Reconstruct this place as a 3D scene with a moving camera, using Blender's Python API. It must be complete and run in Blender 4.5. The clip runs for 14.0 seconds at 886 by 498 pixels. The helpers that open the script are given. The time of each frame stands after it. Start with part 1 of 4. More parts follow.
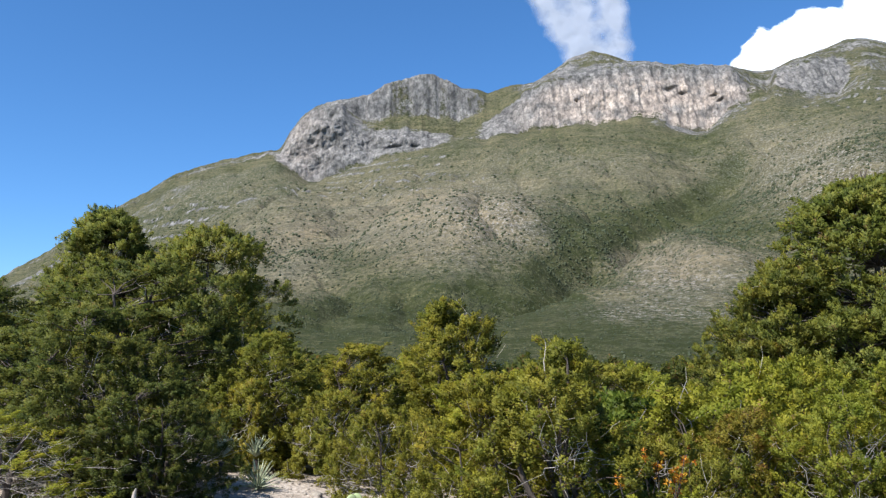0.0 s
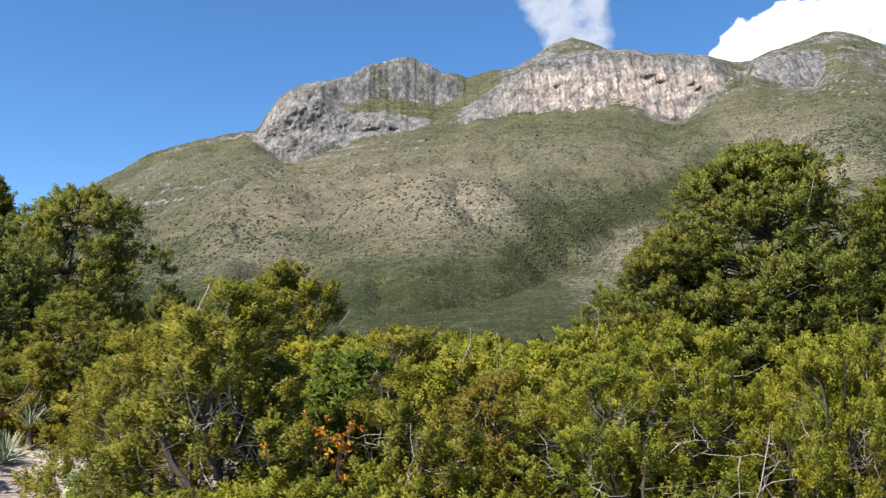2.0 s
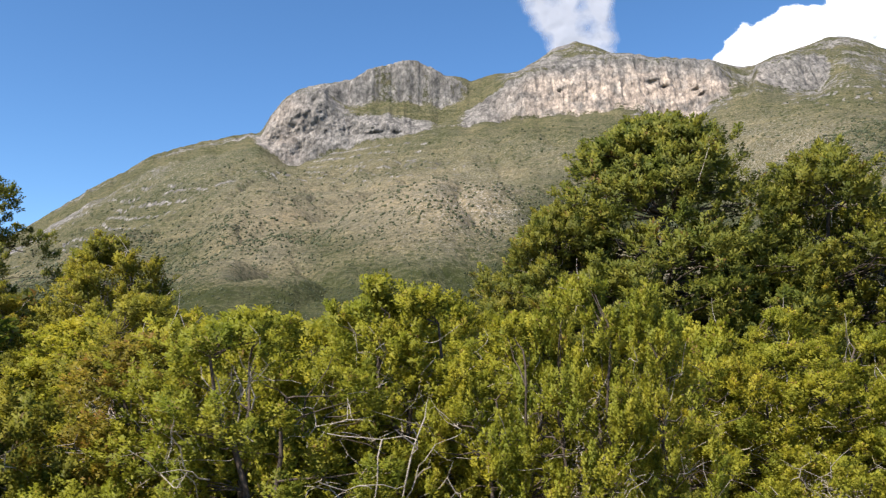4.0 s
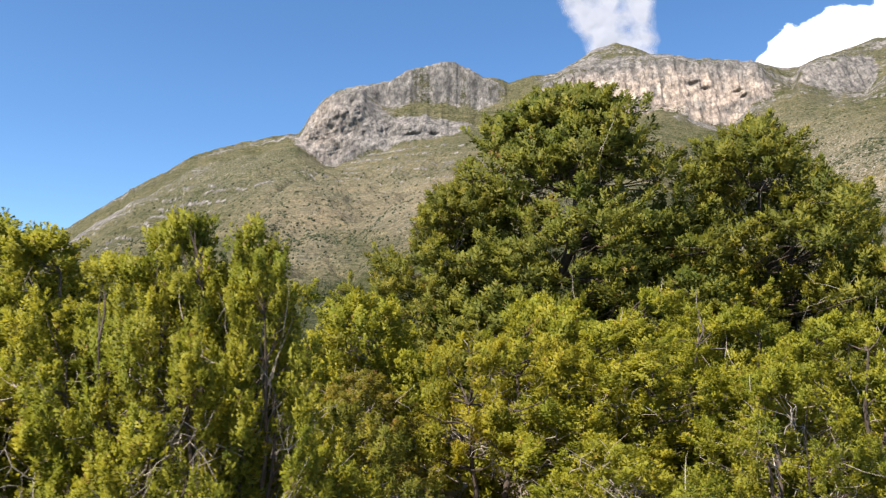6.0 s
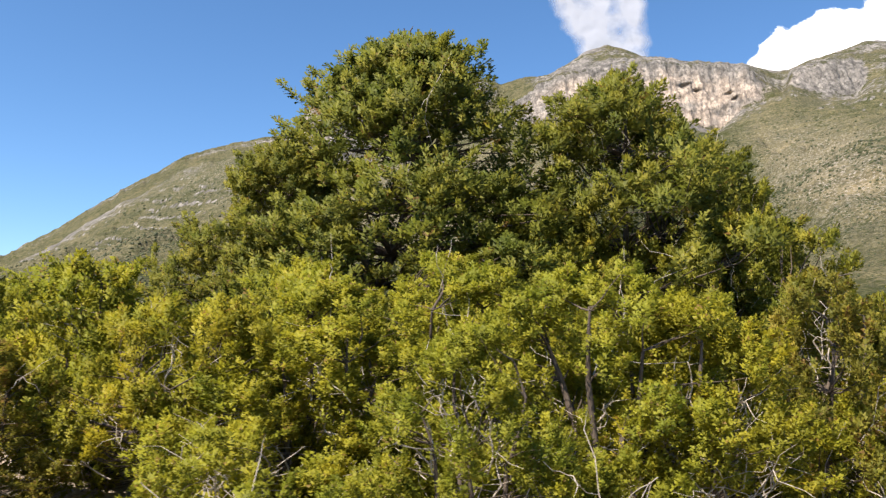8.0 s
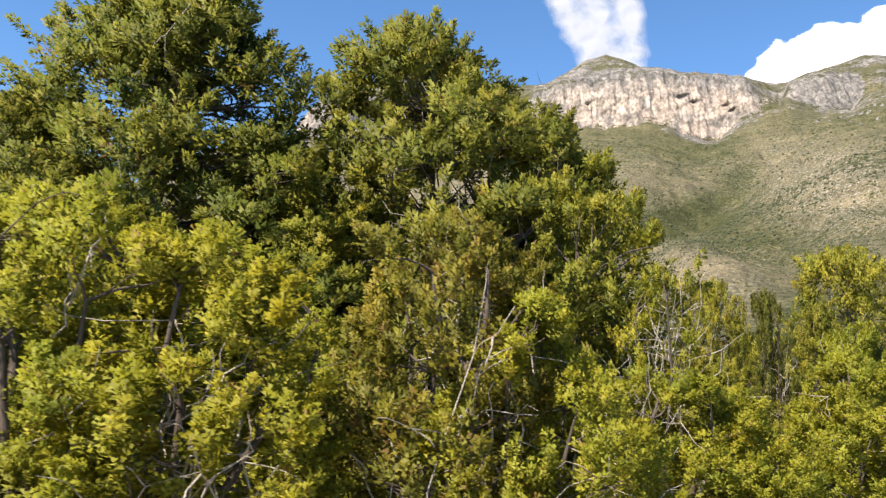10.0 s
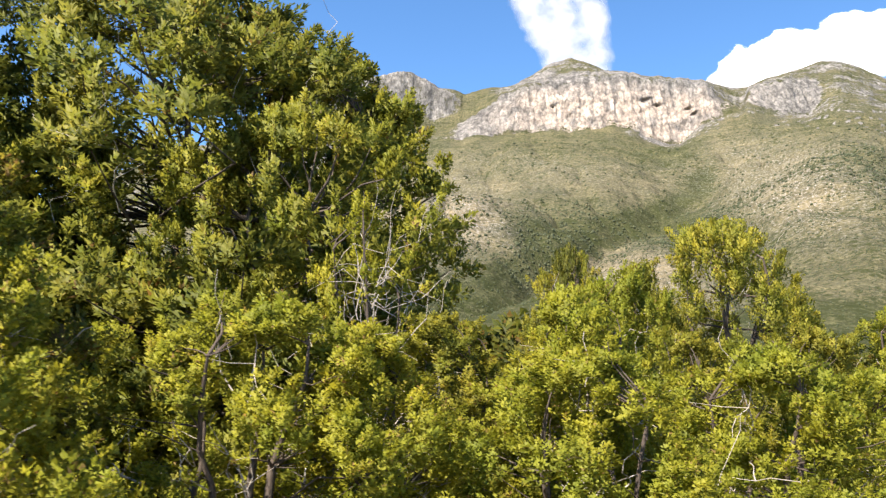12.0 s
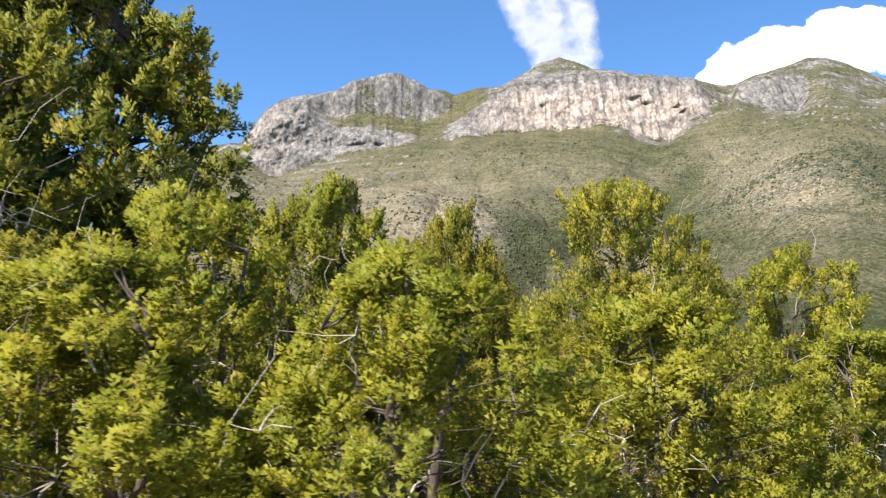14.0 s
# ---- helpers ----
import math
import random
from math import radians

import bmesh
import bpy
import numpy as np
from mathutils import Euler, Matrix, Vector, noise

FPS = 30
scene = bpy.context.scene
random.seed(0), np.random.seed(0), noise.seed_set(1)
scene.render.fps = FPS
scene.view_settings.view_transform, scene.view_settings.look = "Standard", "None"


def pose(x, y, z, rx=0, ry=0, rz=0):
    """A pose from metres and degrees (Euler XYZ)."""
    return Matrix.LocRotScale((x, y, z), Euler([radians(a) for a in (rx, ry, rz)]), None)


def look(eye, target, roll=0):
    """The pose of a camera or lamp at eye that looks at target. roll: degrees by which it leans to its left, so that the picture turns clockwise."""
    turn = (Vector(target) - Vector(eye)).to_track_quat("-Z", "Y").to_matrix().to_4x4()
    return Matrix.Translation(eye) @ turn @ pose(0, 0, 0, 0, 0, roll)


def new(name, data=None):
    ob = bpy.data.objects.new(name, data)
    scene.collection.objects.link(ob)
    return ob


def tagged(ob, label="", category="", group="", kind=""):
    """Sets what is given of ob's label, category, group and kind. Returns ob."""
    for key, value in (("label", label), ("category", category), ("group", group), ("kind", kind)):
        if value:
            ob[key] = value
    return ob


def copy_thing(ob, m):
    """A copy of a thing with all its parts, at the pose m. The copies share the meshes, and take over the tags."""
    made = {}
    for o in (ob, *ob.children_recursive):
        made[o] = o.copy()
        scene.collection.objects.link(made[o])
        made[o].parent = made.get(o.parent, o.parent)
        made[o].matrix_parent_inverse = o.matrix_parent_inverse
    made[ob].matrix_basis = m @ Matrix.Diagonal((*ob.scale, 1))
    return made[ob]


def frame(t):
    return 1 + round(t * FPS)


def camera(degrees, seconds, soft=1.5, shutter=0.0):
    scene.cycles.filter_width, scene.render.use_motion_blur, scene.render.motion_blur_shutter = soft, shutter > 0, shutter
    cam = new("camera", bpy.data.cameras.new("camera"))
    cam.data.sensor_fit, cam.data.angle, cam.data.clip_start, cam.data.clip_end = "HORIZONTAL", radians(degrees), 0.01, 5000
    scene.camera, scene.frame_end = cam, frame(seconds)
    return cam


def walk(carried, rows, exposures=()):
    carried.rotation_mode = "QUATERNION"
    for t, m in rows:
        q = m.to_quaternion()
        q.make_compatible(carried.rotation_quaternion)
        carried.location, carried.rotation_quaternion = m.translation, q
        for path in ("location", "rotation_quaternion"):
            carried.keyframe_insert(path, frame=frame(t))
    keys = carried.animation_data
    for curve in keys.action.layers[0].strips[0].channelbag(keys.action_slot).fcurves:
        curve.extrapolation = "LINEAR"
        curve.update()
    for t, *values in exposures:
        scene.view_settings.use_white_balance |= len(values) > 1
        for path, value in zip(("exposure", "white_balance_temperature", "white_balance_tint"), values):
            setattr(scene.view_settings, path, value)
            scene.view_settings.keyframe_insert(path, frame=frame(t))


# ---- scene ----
cam = camera(58.0, 14.0, soft=1.3, shutter=0.15)
PATH = [
    (0, (1.674, -0.531, 1.968), (1.673, 1.448, 2.26), -1.5),
    (0.5, (1.985, -0.349, 1.926), (1.992, 1.636, 2.178), -1.2),
    (1, (2.423, -0.109, 1.874), (2.448, 1.875, 2.125), -0.4),
    (1.5, (2.883, 0.102, 1.812), (2.929, 2.086, 2.064), -0.5),
    (2, (3.442, 0.41, 1.733), (3.497, 2.393, 1.986), -0.8),
    (2.5, (3.93, 0.646, 1.665), (3.997, 2.628, 1.924), -0.9),
    (3, (4.489, 0.944, 1.578), (4.564, 2.926, 1.835), -1.2),
    (3.2, (4.677, 1.064, 1.556), (4.757, 3.046, 1.814), -1.0),
    (5.3, (6.731, 1.775, 1.367), (6.693, 3.758, 1.629), 0.5),
    (5.5, (6.918, 1.851, 1.347), (6.874, 3.834, 1.608), 0.5),
    (6, (7.427, 2.135, 1.27), (7.382, 4.117, 1.535), 0.5),
    (6.5, (7.87, 2.409, 1.197), (7.833, 4.391, 1.463), 0.4),
    (7, (8.366, 2.685, 1.114), (8.341, 4.667, 1.379), 0.4),
    (7.2, (8.56, 2.831, 1.097), (8.534, 4.813, 1.36), 0.6),
    (9.3, (11.124, 4.348, 1.028), (11.099, 6.327, 1.313), 0.4),
    (9.5, (11.34, 4.484, 0.997), (11.313, 6.463, 1.283), 0.5),
    (10, (11.899, 4.815, 0.912), (11.882, 6.794, 1.198), 1.4),
    (10.5, (12.401, 5.131, 0.849), (12.427, 7.11, 1.137), 1.3),
    (11, (12.932, 5.453, 0.755), (12.984, 7.431, 1.046), 1.3),
    (11.5, (13.389, 5.729, 0.693), (13.451, 7.707, 0.983), 1.2),
    (12, (13.911, 6.022, 0.617), (13.978, 7.999, 0.909), 1.1),
    (12.5, (14.369, 6.308, 0.541), (14.44, 8.285, 0.834), 0.8),
    (13, (14.891, 6.646, 0.465), (14.968, 8.623, 0.76), 0.5),
    (13.5, (15.337, 6.939, 0.391), (15.416, 8.916, 0.69), 0.3),
    (14, (15.858, 7.3, 0.319), (15.945, 9.276, 0.614), 0.2),
]
walk(cam, [(t, look(eye, target, roll)) for t, eye, target, roll in PATH],
     exposures=[(0, 0.9, 6080, 11), (1.5, 0.98, 6350, 12), (3, 1.0, 6700, 13), (6.5, 1.17, 7150, 15), (9.5, 1.3, 7300, 15), (11, 1.58, 7200, 14), (12.5, 1.63, 7080, 14), (13.5, 1.56, 6900, 13), (14, 1.42, 6800, 14)])

# ---- daylight ----
SUN_AZ, SUN_EL = radians(-134), radians(53)  # azimuth from +y, clockwise seen from above; height over the horizon
sun_way = Vector((math.sin(SUN_AZ) * math.cos(SUN_EL), math.cos(SUN_AZ) * math.cos(SUN_EL), math.sin(SUN_EL)))
sun = new("sun", bpy.data.lights.new("sun", "SUN"))
sun.data.energy, sun.data.angle, sun.data.color = 4.7, radians(0.53), (1.0, 0.95, 0.86)
sun.matrix_world = look(sun_way * 60, (0, 0, 0))
world = bpy.data.worlds.new("sky")
scene.world = world
world.use_nodes = True
wn = world.node_tree
sky = wn.nodes.new("ShaderNodeTexSky")
sky.sky_type, sky.sun_disc = "NISHITA", False
sky.sun_elevation, sky.sun_rotation = SUN_EL, SUN_AZ
sky.altitude, sky.air_density, sky.dust_density, sky.ozone_density = 1500, 1.0, 0.1, 6.0
deep = wn.nodes.new("ShaderNodeHueSaturation")
deep.inputs["Hue"].default_value, deep.inputs["Saturation"].default_value = 0.4975, 1.13
wn.links.new(sky.outputs[0], deep.inputs["Color"])
wn.links.new(deep.outputs[0], wn.nodes["Background"].inputs[0])
wn.nodes["Background"].inputs[1].default_value = 0.098


# ---- materials ----
def material(name, rough=0.85):
    m = bpy.data.materials.new(name)
    m.use_nodes = True
    b = m.node_tree.nodes["Principled BSDF"]
    b.inputs["Roughness"].default_value = rough
    b.inputs["Specular IOR Level"].default_value = 0.25
    return m, m.node_tree, b


def node(tree, kind, **values):
    n = tree.nodes.new(kind)
    for k, v in values.items():
        n.inputs[k.replace("_", " ")].default_value = v
    return n


def ramp(tree, source, stops):
    r = tree.nodes.new("ShaderNodeValToRGB")
    while len(r.color_ramp.elements) < len(stops):
        r.color_ramp.elements.new(0.5)
    for e, (p, c) in zip(r.color_ramp.elements, stops):
        e.position, e.color = p, (*c, 1)
    tree.links.new(source, r.inputs[0])
    return r.outputs[0]


def mixed(tree, fac, a, b, how="MIX"):
    m = tree.nodes.new("ShaderNodeMix")
    m.data_type, m.blend_type = "RGBA", how
    for s, v in ((m.inputs[0], fac), (m.inputs[6], a), (m.inputs[7], b)):
        if isinstance(v, bpy.types.NodeSocket):
            tree.links.new(v, s)
        elif isinstance(v, (int, float)):
            s.default_value = v
        else:
            s.default_value = (*v, 1)
    return m.outputs[2]


def maths(tree, op, a, b=0.0, clamp=False):
    m = tree.nodes.new("ShaderNodeMath")
    m.operation, m.use_clamp = op, clamp
    for s, v in ((m.inputs[0], a), (m.inputs[1], b)):
        if isinstance(v, bpy.types.NodeSocket):
            tree.links.new(v, s)
        else:
            s.default_value = v
    return m.outputs[0]


def maths_vector(tree, where, push, far):
    """Moves the place by up to far along all axes, to break up straight patterns."""
    m = tree.nodes.new("ShaderNodeVectorMath")
    tree.links.new(where, m.inputs[0])
    tree.links.new(maths(tree, "MULTIPLY", push, far), m.inputs[1])
    return m.outputs[0]


def coords(tree, stretch=(1, 1, 1)):
    c = tree.nodes.new("ShaderNodeTexCoord")
    m = tree.nodes.new("ShaderNodeMapping")
    m.inputs["Scale"].default_value = stretch
    tree.links.new(c.outputs["Object"], m.inputs[0])
    return m.outputs[0]


def grain(tree, where, scale, detail=5.0, rough=0.6):
    n = node(tree, "ShaderNodeTexNoise", Scale=scale, Detail=detail, Roughness=rough)
    tree.links.new(where, n.inputs["Vector"])
    return n.outputs["Fac"]


def bumped(tree, shader, height, strength, distance):
    b = node(tree, "ShaderNodeBump", Strength=strength, Distance=distance)
    tree.links.new(height, b.inputs["Height"])
    tree.links.new(b.outputs[0], shader.inputs["Normal"])


def foliage(name, dark, mid, light, dry=(0.16, 0.1, 0.03), dry_share=0.04, through_light=0.5, sprigs=False):
    """Leaves that vary from one to the next, and with sprigs also from one sprig to the next."""
    m, t, b = material(name, 0.6)
    g = t.nodes.new("ShaderNodeNewGeometry")
    o = t.nodes.new("ShaderNodeObjectInfo")
    vary = g.outputs["Random Per Island"]
    if sprigs:
        at = t.nodes.new("ShaderNodeAttribute")
        at.attribute_name = "sprig"
        vary = maths(t, "ADD", maths(t, "MULTIPLY", at.outputs["Fac"], 0.7), maths(t, "MULTIPLY", vary, 0.3))
    leaf = ramp(t, vary, [(0.08, dark), (0.5, mid), (0.92 - dry_share, light), (0.94 - dry_share / 2, dry)])
    whole = ramp(t, o.outputs["Random"], [(0.0, (0.84, 0.9, 0.92)), (0.4, (0.97, 1.0, 1.0)), (0.8, (1.02, 1.02, 0.95)), (1.0, (1.03, 0.99, 0.92))])
    clump = ramp(t, grain(t, coords(t), 3.2, 3.0), [(0.34, (0.72, 0.82, 0.84)), (0.5, (1.0, 1.0, 1.0)), (0.68, (1.22, 1.1, 0.98))])
    col = mixed(t, 1.0, mixed(t, 1.0, leaf, whole, "MULTIPLY"), clump, "MULTIPLY")
    t.links.new(col, b.inputs["Base Color"])
    tl = t.nodes.new("ShaderNodeBsdfTranslucent")
    t.links.new(col, tl.inputs[0])
    mx = node(t, "ShaderNodeMixShader", Fac=through_light)
    t.links.new(b.outputs[0], mx.inputs[1])
    t.links.new(tl.outputs[0], mx.inputs[2])
    t.links.new(mx.outputs[0], t.nodes["Material Output"].inputs[0])
    return m


def bark(name, dark, light):
    m, t, b = material(name, 0.9)
    w = coords(t, (1, 1, 0.25))
    n = grain(t, w, 28, 8, 0.7)
    t.links.new(ramp(t, n, [(0.3, dark), (0.68, light)]), b.inputs["Base Color"])
    bumped(t, b, n, 0.8, 0.02)
    return m


JUNIPER = foliage("juniper_foliage", (0.182, 0.189, 0.023), (0.29, 0.288, 0.03), (0.35, 0.336, 0.036), dry=(0.24, 0.16, 0.05), dry_share=0.05, sprigs=True)
OLIVE = foliage("olive_juniper_foliage", (0.127, 0.13, 0.02), (0.226, 0.216, 0.028), (0.319, 0.295, 0.037), dry_share=0.06, sprigs=True)
PINYON = foliage("pinyon_foliage", (0.101, 0.119, 0.025), (0.178, 0.191, 0.032), (0.265, 0.26, 0.042), dry_share=0.04, sprigs=True)
# darker leaf copy: shaded sides of the left-hand bushes are put into its colour
DARK_SHADED_JUNIPER = foliage("dark_shaded_juniper_foliage", (0.06, 0.075, 0.017), (0.12, 0.134, 0.025), (0.2, 0.2, 0.035), dry_share=0.05, sprigs=True)
BRIGHT_PINYON = foliage("bright_pinyon_foliage", (0.154, 0.161, 0.024), (0.254, 0.249, 0.032), (0.355, 0.329, 0.045), dry_share=0.03, sprigs=True)
BROADLEAF = foliage("broadleaf_foliage", (0.06, 0.09, 0.014), (0.12, 0.16, 0.022), (0.19, 0.22, 0.03), dry_share=0.02, sprigs=True)
RUSTY = foliage("rusty_foliage", (0.132, 0.121, 0.017), (0.22, 0.198, 0.028), (0.319, 0.264, 0.036), dry=(0.22, 0.13, 0.04), dry_share=0.16, sprigs=True)
FAR_LEAF = foliage("woodland_foliage", (0.05, 0.062, 0.012), (0.09, 0.1, 0.018), (0.15, 0.15, 0.025), dry_share=0.03)
ORANGE = foliage("orange_leaves", (0.62, 0.22, 0.03), (0.72, 0.36, 0.04), (0.78, 0.52, 0.06), dry=(0.45, 0.12, 0.03), dry_share=0.2)
AGAVE = foliage("agave_leaf", (0.28, 0.31, 0.2), (0.42, 0.45, 0.3), (0.55, 0.56, 0.38), dry=(0.4, 0.36, 0.22), dry_share=0.15, through_light=0.1)
CACTUS = foliage("cactus_pad", (0.24, 0.29, 0.14), (0.3, 0.35, 0.17), (0.36, 0.4, 0.2), dry=(0.34, 0.39, 0.19), dry_share=0.02, through_light=0.05)
GRASS = foliage("dry_grass_blades", (0.16, 0.15, 0.04), (0.3, 0.27, 0.09), (0.42, 0.36, 0.16), dry=(0.4, 0.33, 0.18), dry_share=0.4)
SHRUBS = foliage("slope_shrubs", (0.04, 0.048, 0.022), (0.056, 0.066, 0.03), (0.08, 0.088, 0.042), dry=(0.08, 0.088, 0.042), dry_share=0.05, through_light=0.1)
BARK = bark("juniper_bark", (0.045, 0.035, 0.028), (0.125, 0.1, 0.082))
DEADWOOD = bark("bleached_deadwood", (0.26, 0.225, 0.185), (0.5, 0.45, 0.39))


def soil_material():
    m, t, b = material("pale_stony_soil", 0.95)
    w = coords(t)
    big, fine = grain(t, w, 0.6, 4), grain(t, w, 22, 8, 0.7)
    base = ramp(t, big, [(0.3, (0.33, 0.28, 0.23)), (0.7, (0.53, 0.47, 0.405))])
    litter = ramp(t, fine, [(0.4, (0.35, 0.3, 0.25)), (0.62, (1.15, 1.1, 1.05))])
    near = mixed(t, 0.75, base, litter, "MULTIPLY")
    far = ramp(t, grain(t, w, 0.09, 8, 0.75), [(0.35, (0.035, 0.045, 0.014)), (0.62, (0.085, 0.085, 0.035))])
    c = t.nodes.new("ShaderNodeAttribute")
    c.attribute_name = "scrub"
    t.links.new(mixed(t, c.outputs["Fac"], near, far), b.inputs["Base Color"])
    bumped(t, b, fine, 0.7, 0.03)
    return m


def mountain_material():
    m, t, b = material("mountain_scrub_and_limestone", 0.95)
    b.inputs["Specular IOR Level"].default_value = 0.08
    at = t.nodes.new("ShaderNodeAttribute")
    at.attribute_name = "cover"
    sep = t.nodes.new("ShaderNodeSeparateColor")
    t.links.new(at.outputs["Color"], sep.inputs[0])
    rock, dry, peach = sep.outputs[0], sep.outputs[1], sep.outputs[2]
    w = coords(t)
    # scrub: dark shrubs over dry grass, thicker in the gullies
    patch = grain(t, w, 0.012, 6, 0.65)
    v = node(t, "ShaderNodeTexVoronoi", Scale=0.085)
    t.links.new(w, v.inputs["Vector"])
    v2 = node(t, "ShaderNodeTexVoronoi", Scale=0.19)
    t.links.new(w, v2.inputs["Vector"])
    grassy = mixed(t, dry, (0.064, 0.067, 0.034), (0.145, 0.127, 0.085))
    grassy = mixed(t, 1.0, grassy, ramp(t, patch, [(0.3, (0.75, 0.8, 0.8)), (0.7, (1.25, 1.18, 1.1))]), "MULTIPLY")
    speck = ramp(t, grain(t, w, 0.14, 6, 0.82), [(0.34, (0.4, 0.46, 0.44)), (0.5, (1, 1, 1)), (0.66, (1.75, 1.68, 1.62))])
    strata = ramp(t, grain(t, coords(t, (0.12, 0.12, 2.2)), 0.035, 6, 0.7), [(0.36, (0.62, 0.64, 0.66)), (0.5, (1, 1, 1)), (0.64, (1.35, 1.32, 1.34))])
    grassy = mixed(t, 0.5, grassy, strata, "MULTIPLY")
    grassy = mixed(t, 1.0, grassy, speck, "MULTIPLY")
    shrub = mixed(t, patch, (0.025, 0.033, 0.010), (0.046, 0.053, 0.019))
    v3 = node(t, "ShaderNodeTexVoronoi", Scale=0.42)
    t.links.new(w, v3.inputs["Vector"])
    reach = maths(t, "ADD", maths(t, "SUBTRACT", 0.5, maths(t, "MULTIPLY", dry, 0.32)), maths(t, "MULTIPLY", maths(t, "SUBTRACT", grain(t, w, 0.022, 4, 0.6), 0.5), 0.9))
    dots = maths(t, "MULTIPLY", maths(t, "SUBTRACT", reach, v.outputs["Distance"]), 9.0, True)
    dots2 = maths(t, "MULTIPLY", maths(t, "SUBTRACT", maths(t, "SUBTRACT", reach, 0.04), v2.outputs["Distance"]), 9.0, True)
    scrub = mixed(t, maths(t, "MULTIPLY", dots2, 0.7), mixed(t, maths(t, "MULTIPLY", dots, 0.75), grassy, shrub), shrub)
    dots3 = maths(t, "MULTIPLY", maths(t, "SUBTRACT", maths(t, "SUBTRACT", reach, 0.02), v3.outputs["Distance"]), 9.0, True)
    scrub = mixed(t, maths(t, "MULTIPLY", dots3, 0.8), scrub, shrub)
    # loose pale stones
    stones = ramp(t, grain(t, w, 0.2, 5, 0.85), [(0.53, (0, 0, 0)), (0.61, (1, 1, 1))])
    bare = maths(t, "ADD", maths(t, "MULTIPLY", at.outputs["Alpha"], 0.8), maths(t, "MULTIPLY", dry, 0.25))
    scrub = mixed(t, maths(t, "MULTIPLY", stones, bare, True), scrub, (0.36, 0.335, 0.3))
    # limestone: grey with streaks down the face, peach where it is fresh
    tall = grain(t, coords(t, (1, 0.35, 0.14)), 0.05, 9, 0.72)
    rough = grain(t, coords(t, (1, 1, 0.7)), 0.045, 9, 0.74)
    streak = maths(t, "ADD", maths(t, "MULTIPLY", tall, maths(t, "ADD", 0.3, maths(t, "MULTIPLY", peach, 0.5))), maths(t, "MULTIPLY", rough, maths(t, "SUBTRACT", 0.7, maths(t, "MULTIPLY", peach, 0.5))))
    blotch = grain(t, w, 0.018, 5, 0.6)
    stone = ramp(t, streak, [(0.34, (0.07, 0.07, 0.066)), (0.45, (0.15, 0.144, 0.137)), (0.58, (0.24, 0.228, 0.215)), (0.75, (0.4, 0.375, 0.35))])
    warm = ramp(t, streak, [(0.3, (0.19, 0.16, 0.14)), (0.42, (0.37, 0.305, 0.255)), (0.7, (0.54, 0.45, 0.375))])
    stone = mixed(t, maths(t, "MULTIPLY", peach, ramp(t, blotch, [(0.35, (0.2, 0.2, 0.2)), (0.55, (1, 1, 1))])), stone, warm)
    stone = mixed(t, 0.8, stone, ramp(t, grain(t, coords(t, (1, 1, 0.6)), 0.11, 8, 0.8), [(0.36, (0.45, 0.47, 0.45)), (0.5, (1, 1, 1)), (0.64, (1.35, 1.33, 1.3))]), "MULTIPLY")
    # broken blocks with open joints
    for size, low, high in ((0.05, 0.8, 1.22), (0.15, 0.8, 1.2)):
        cell = node(t, "ShaderNodeTexVoronoi", Scale=size)
        t.links.new(maths_vector(t, coords(t, (1, 1, 0.55)), grain(t, w, 0.06, 4, 0.7), 14.0), cell.inputs["Vector"])
        tone = t.nodes.new("ShaderNodeSeparateColor")
        t.links.new(cell.outputs["Color"], tone.inputs[0])
        stone = mixed(t, 0.85, stone, ramp(t, tone.outputs[0], [(0.0, (low, low, low)), (0.25, (0.9, 0.9, 0.9)), (1.0, (high, high, high * 0.99))]), "MULTIPLY")
        stone = mixed(t, 0.8, stone, ramp(t, cell.outputs["Distance"], [(0.5, (1, 1, 1)), (0.8, (0.6, 0.6, 0.61))]), "MULTIPLY")
    edge = maths(t, "MULTIPLY", maths(t, "SUBTRACT", maths(t, "ADD", rock, maths(t, "MULTIPLY", maths(t, "SUBTRACT", grain(t, w, 0.07, 8, 0.8), 0.5), 1.9)), 0.42), 7.0, True)
    t.links.new(mixed(t, edge, scrub, stone), b.inputs["Base Color"])
    bumped(t, b, maths(t, "ADD", grain(t, w, 0.08, 8, 0.75), maths(t, "MULTIPLY", streak, 1.0)), 0.8, 7.0)
    return m


def cloud_material(name, colour, gain, thick, glow, size, ragged):
    m, t, b = material(name, 1.0)
    b.inputs["Base Color"].default_value = (*colour, 1)
    b.inputs["Specular IOR Level"].default_value = 0
    # added emission brightens the vapour beyond what sun and sky give it
    b.inputs["Emission Color"].default_value = (0.9, 0.95, 1.0, 1)
    b.inputs["Emission Strength"].default_value = glow
    at = t.nodes.new("ShaderNodeAttribute")
    at.attribute_name = "vapour"
    wisp = grain(t, coords(t), size, 8, 0.58)
    d = maths(t, "ADD", at.outputs["Fac"], maths(t, "MULTIPLY", maths(t, "SUBTRACT", wisp, 0.5), ragged))
    t.links.new(maths(t, "MULTIPLY", maths(t, "MULTIPLY", d, gain, True), thick), b.inputs["Alpha"])
    return m


SOIL, MOUNTAIN = soil_material(), mountain_material()
CUMULUS = cloud_material("cumulus_vapour", (0.92, 0.93, 0.95), 2.0, 1.0, 0.25, 0.008, 2.4)
THIN_CLOUD = cloud_material("thin_vapour", (0.4, 0.42, 0.475), 0.7, 0.88, 0.06, 0.0055, 3.4)


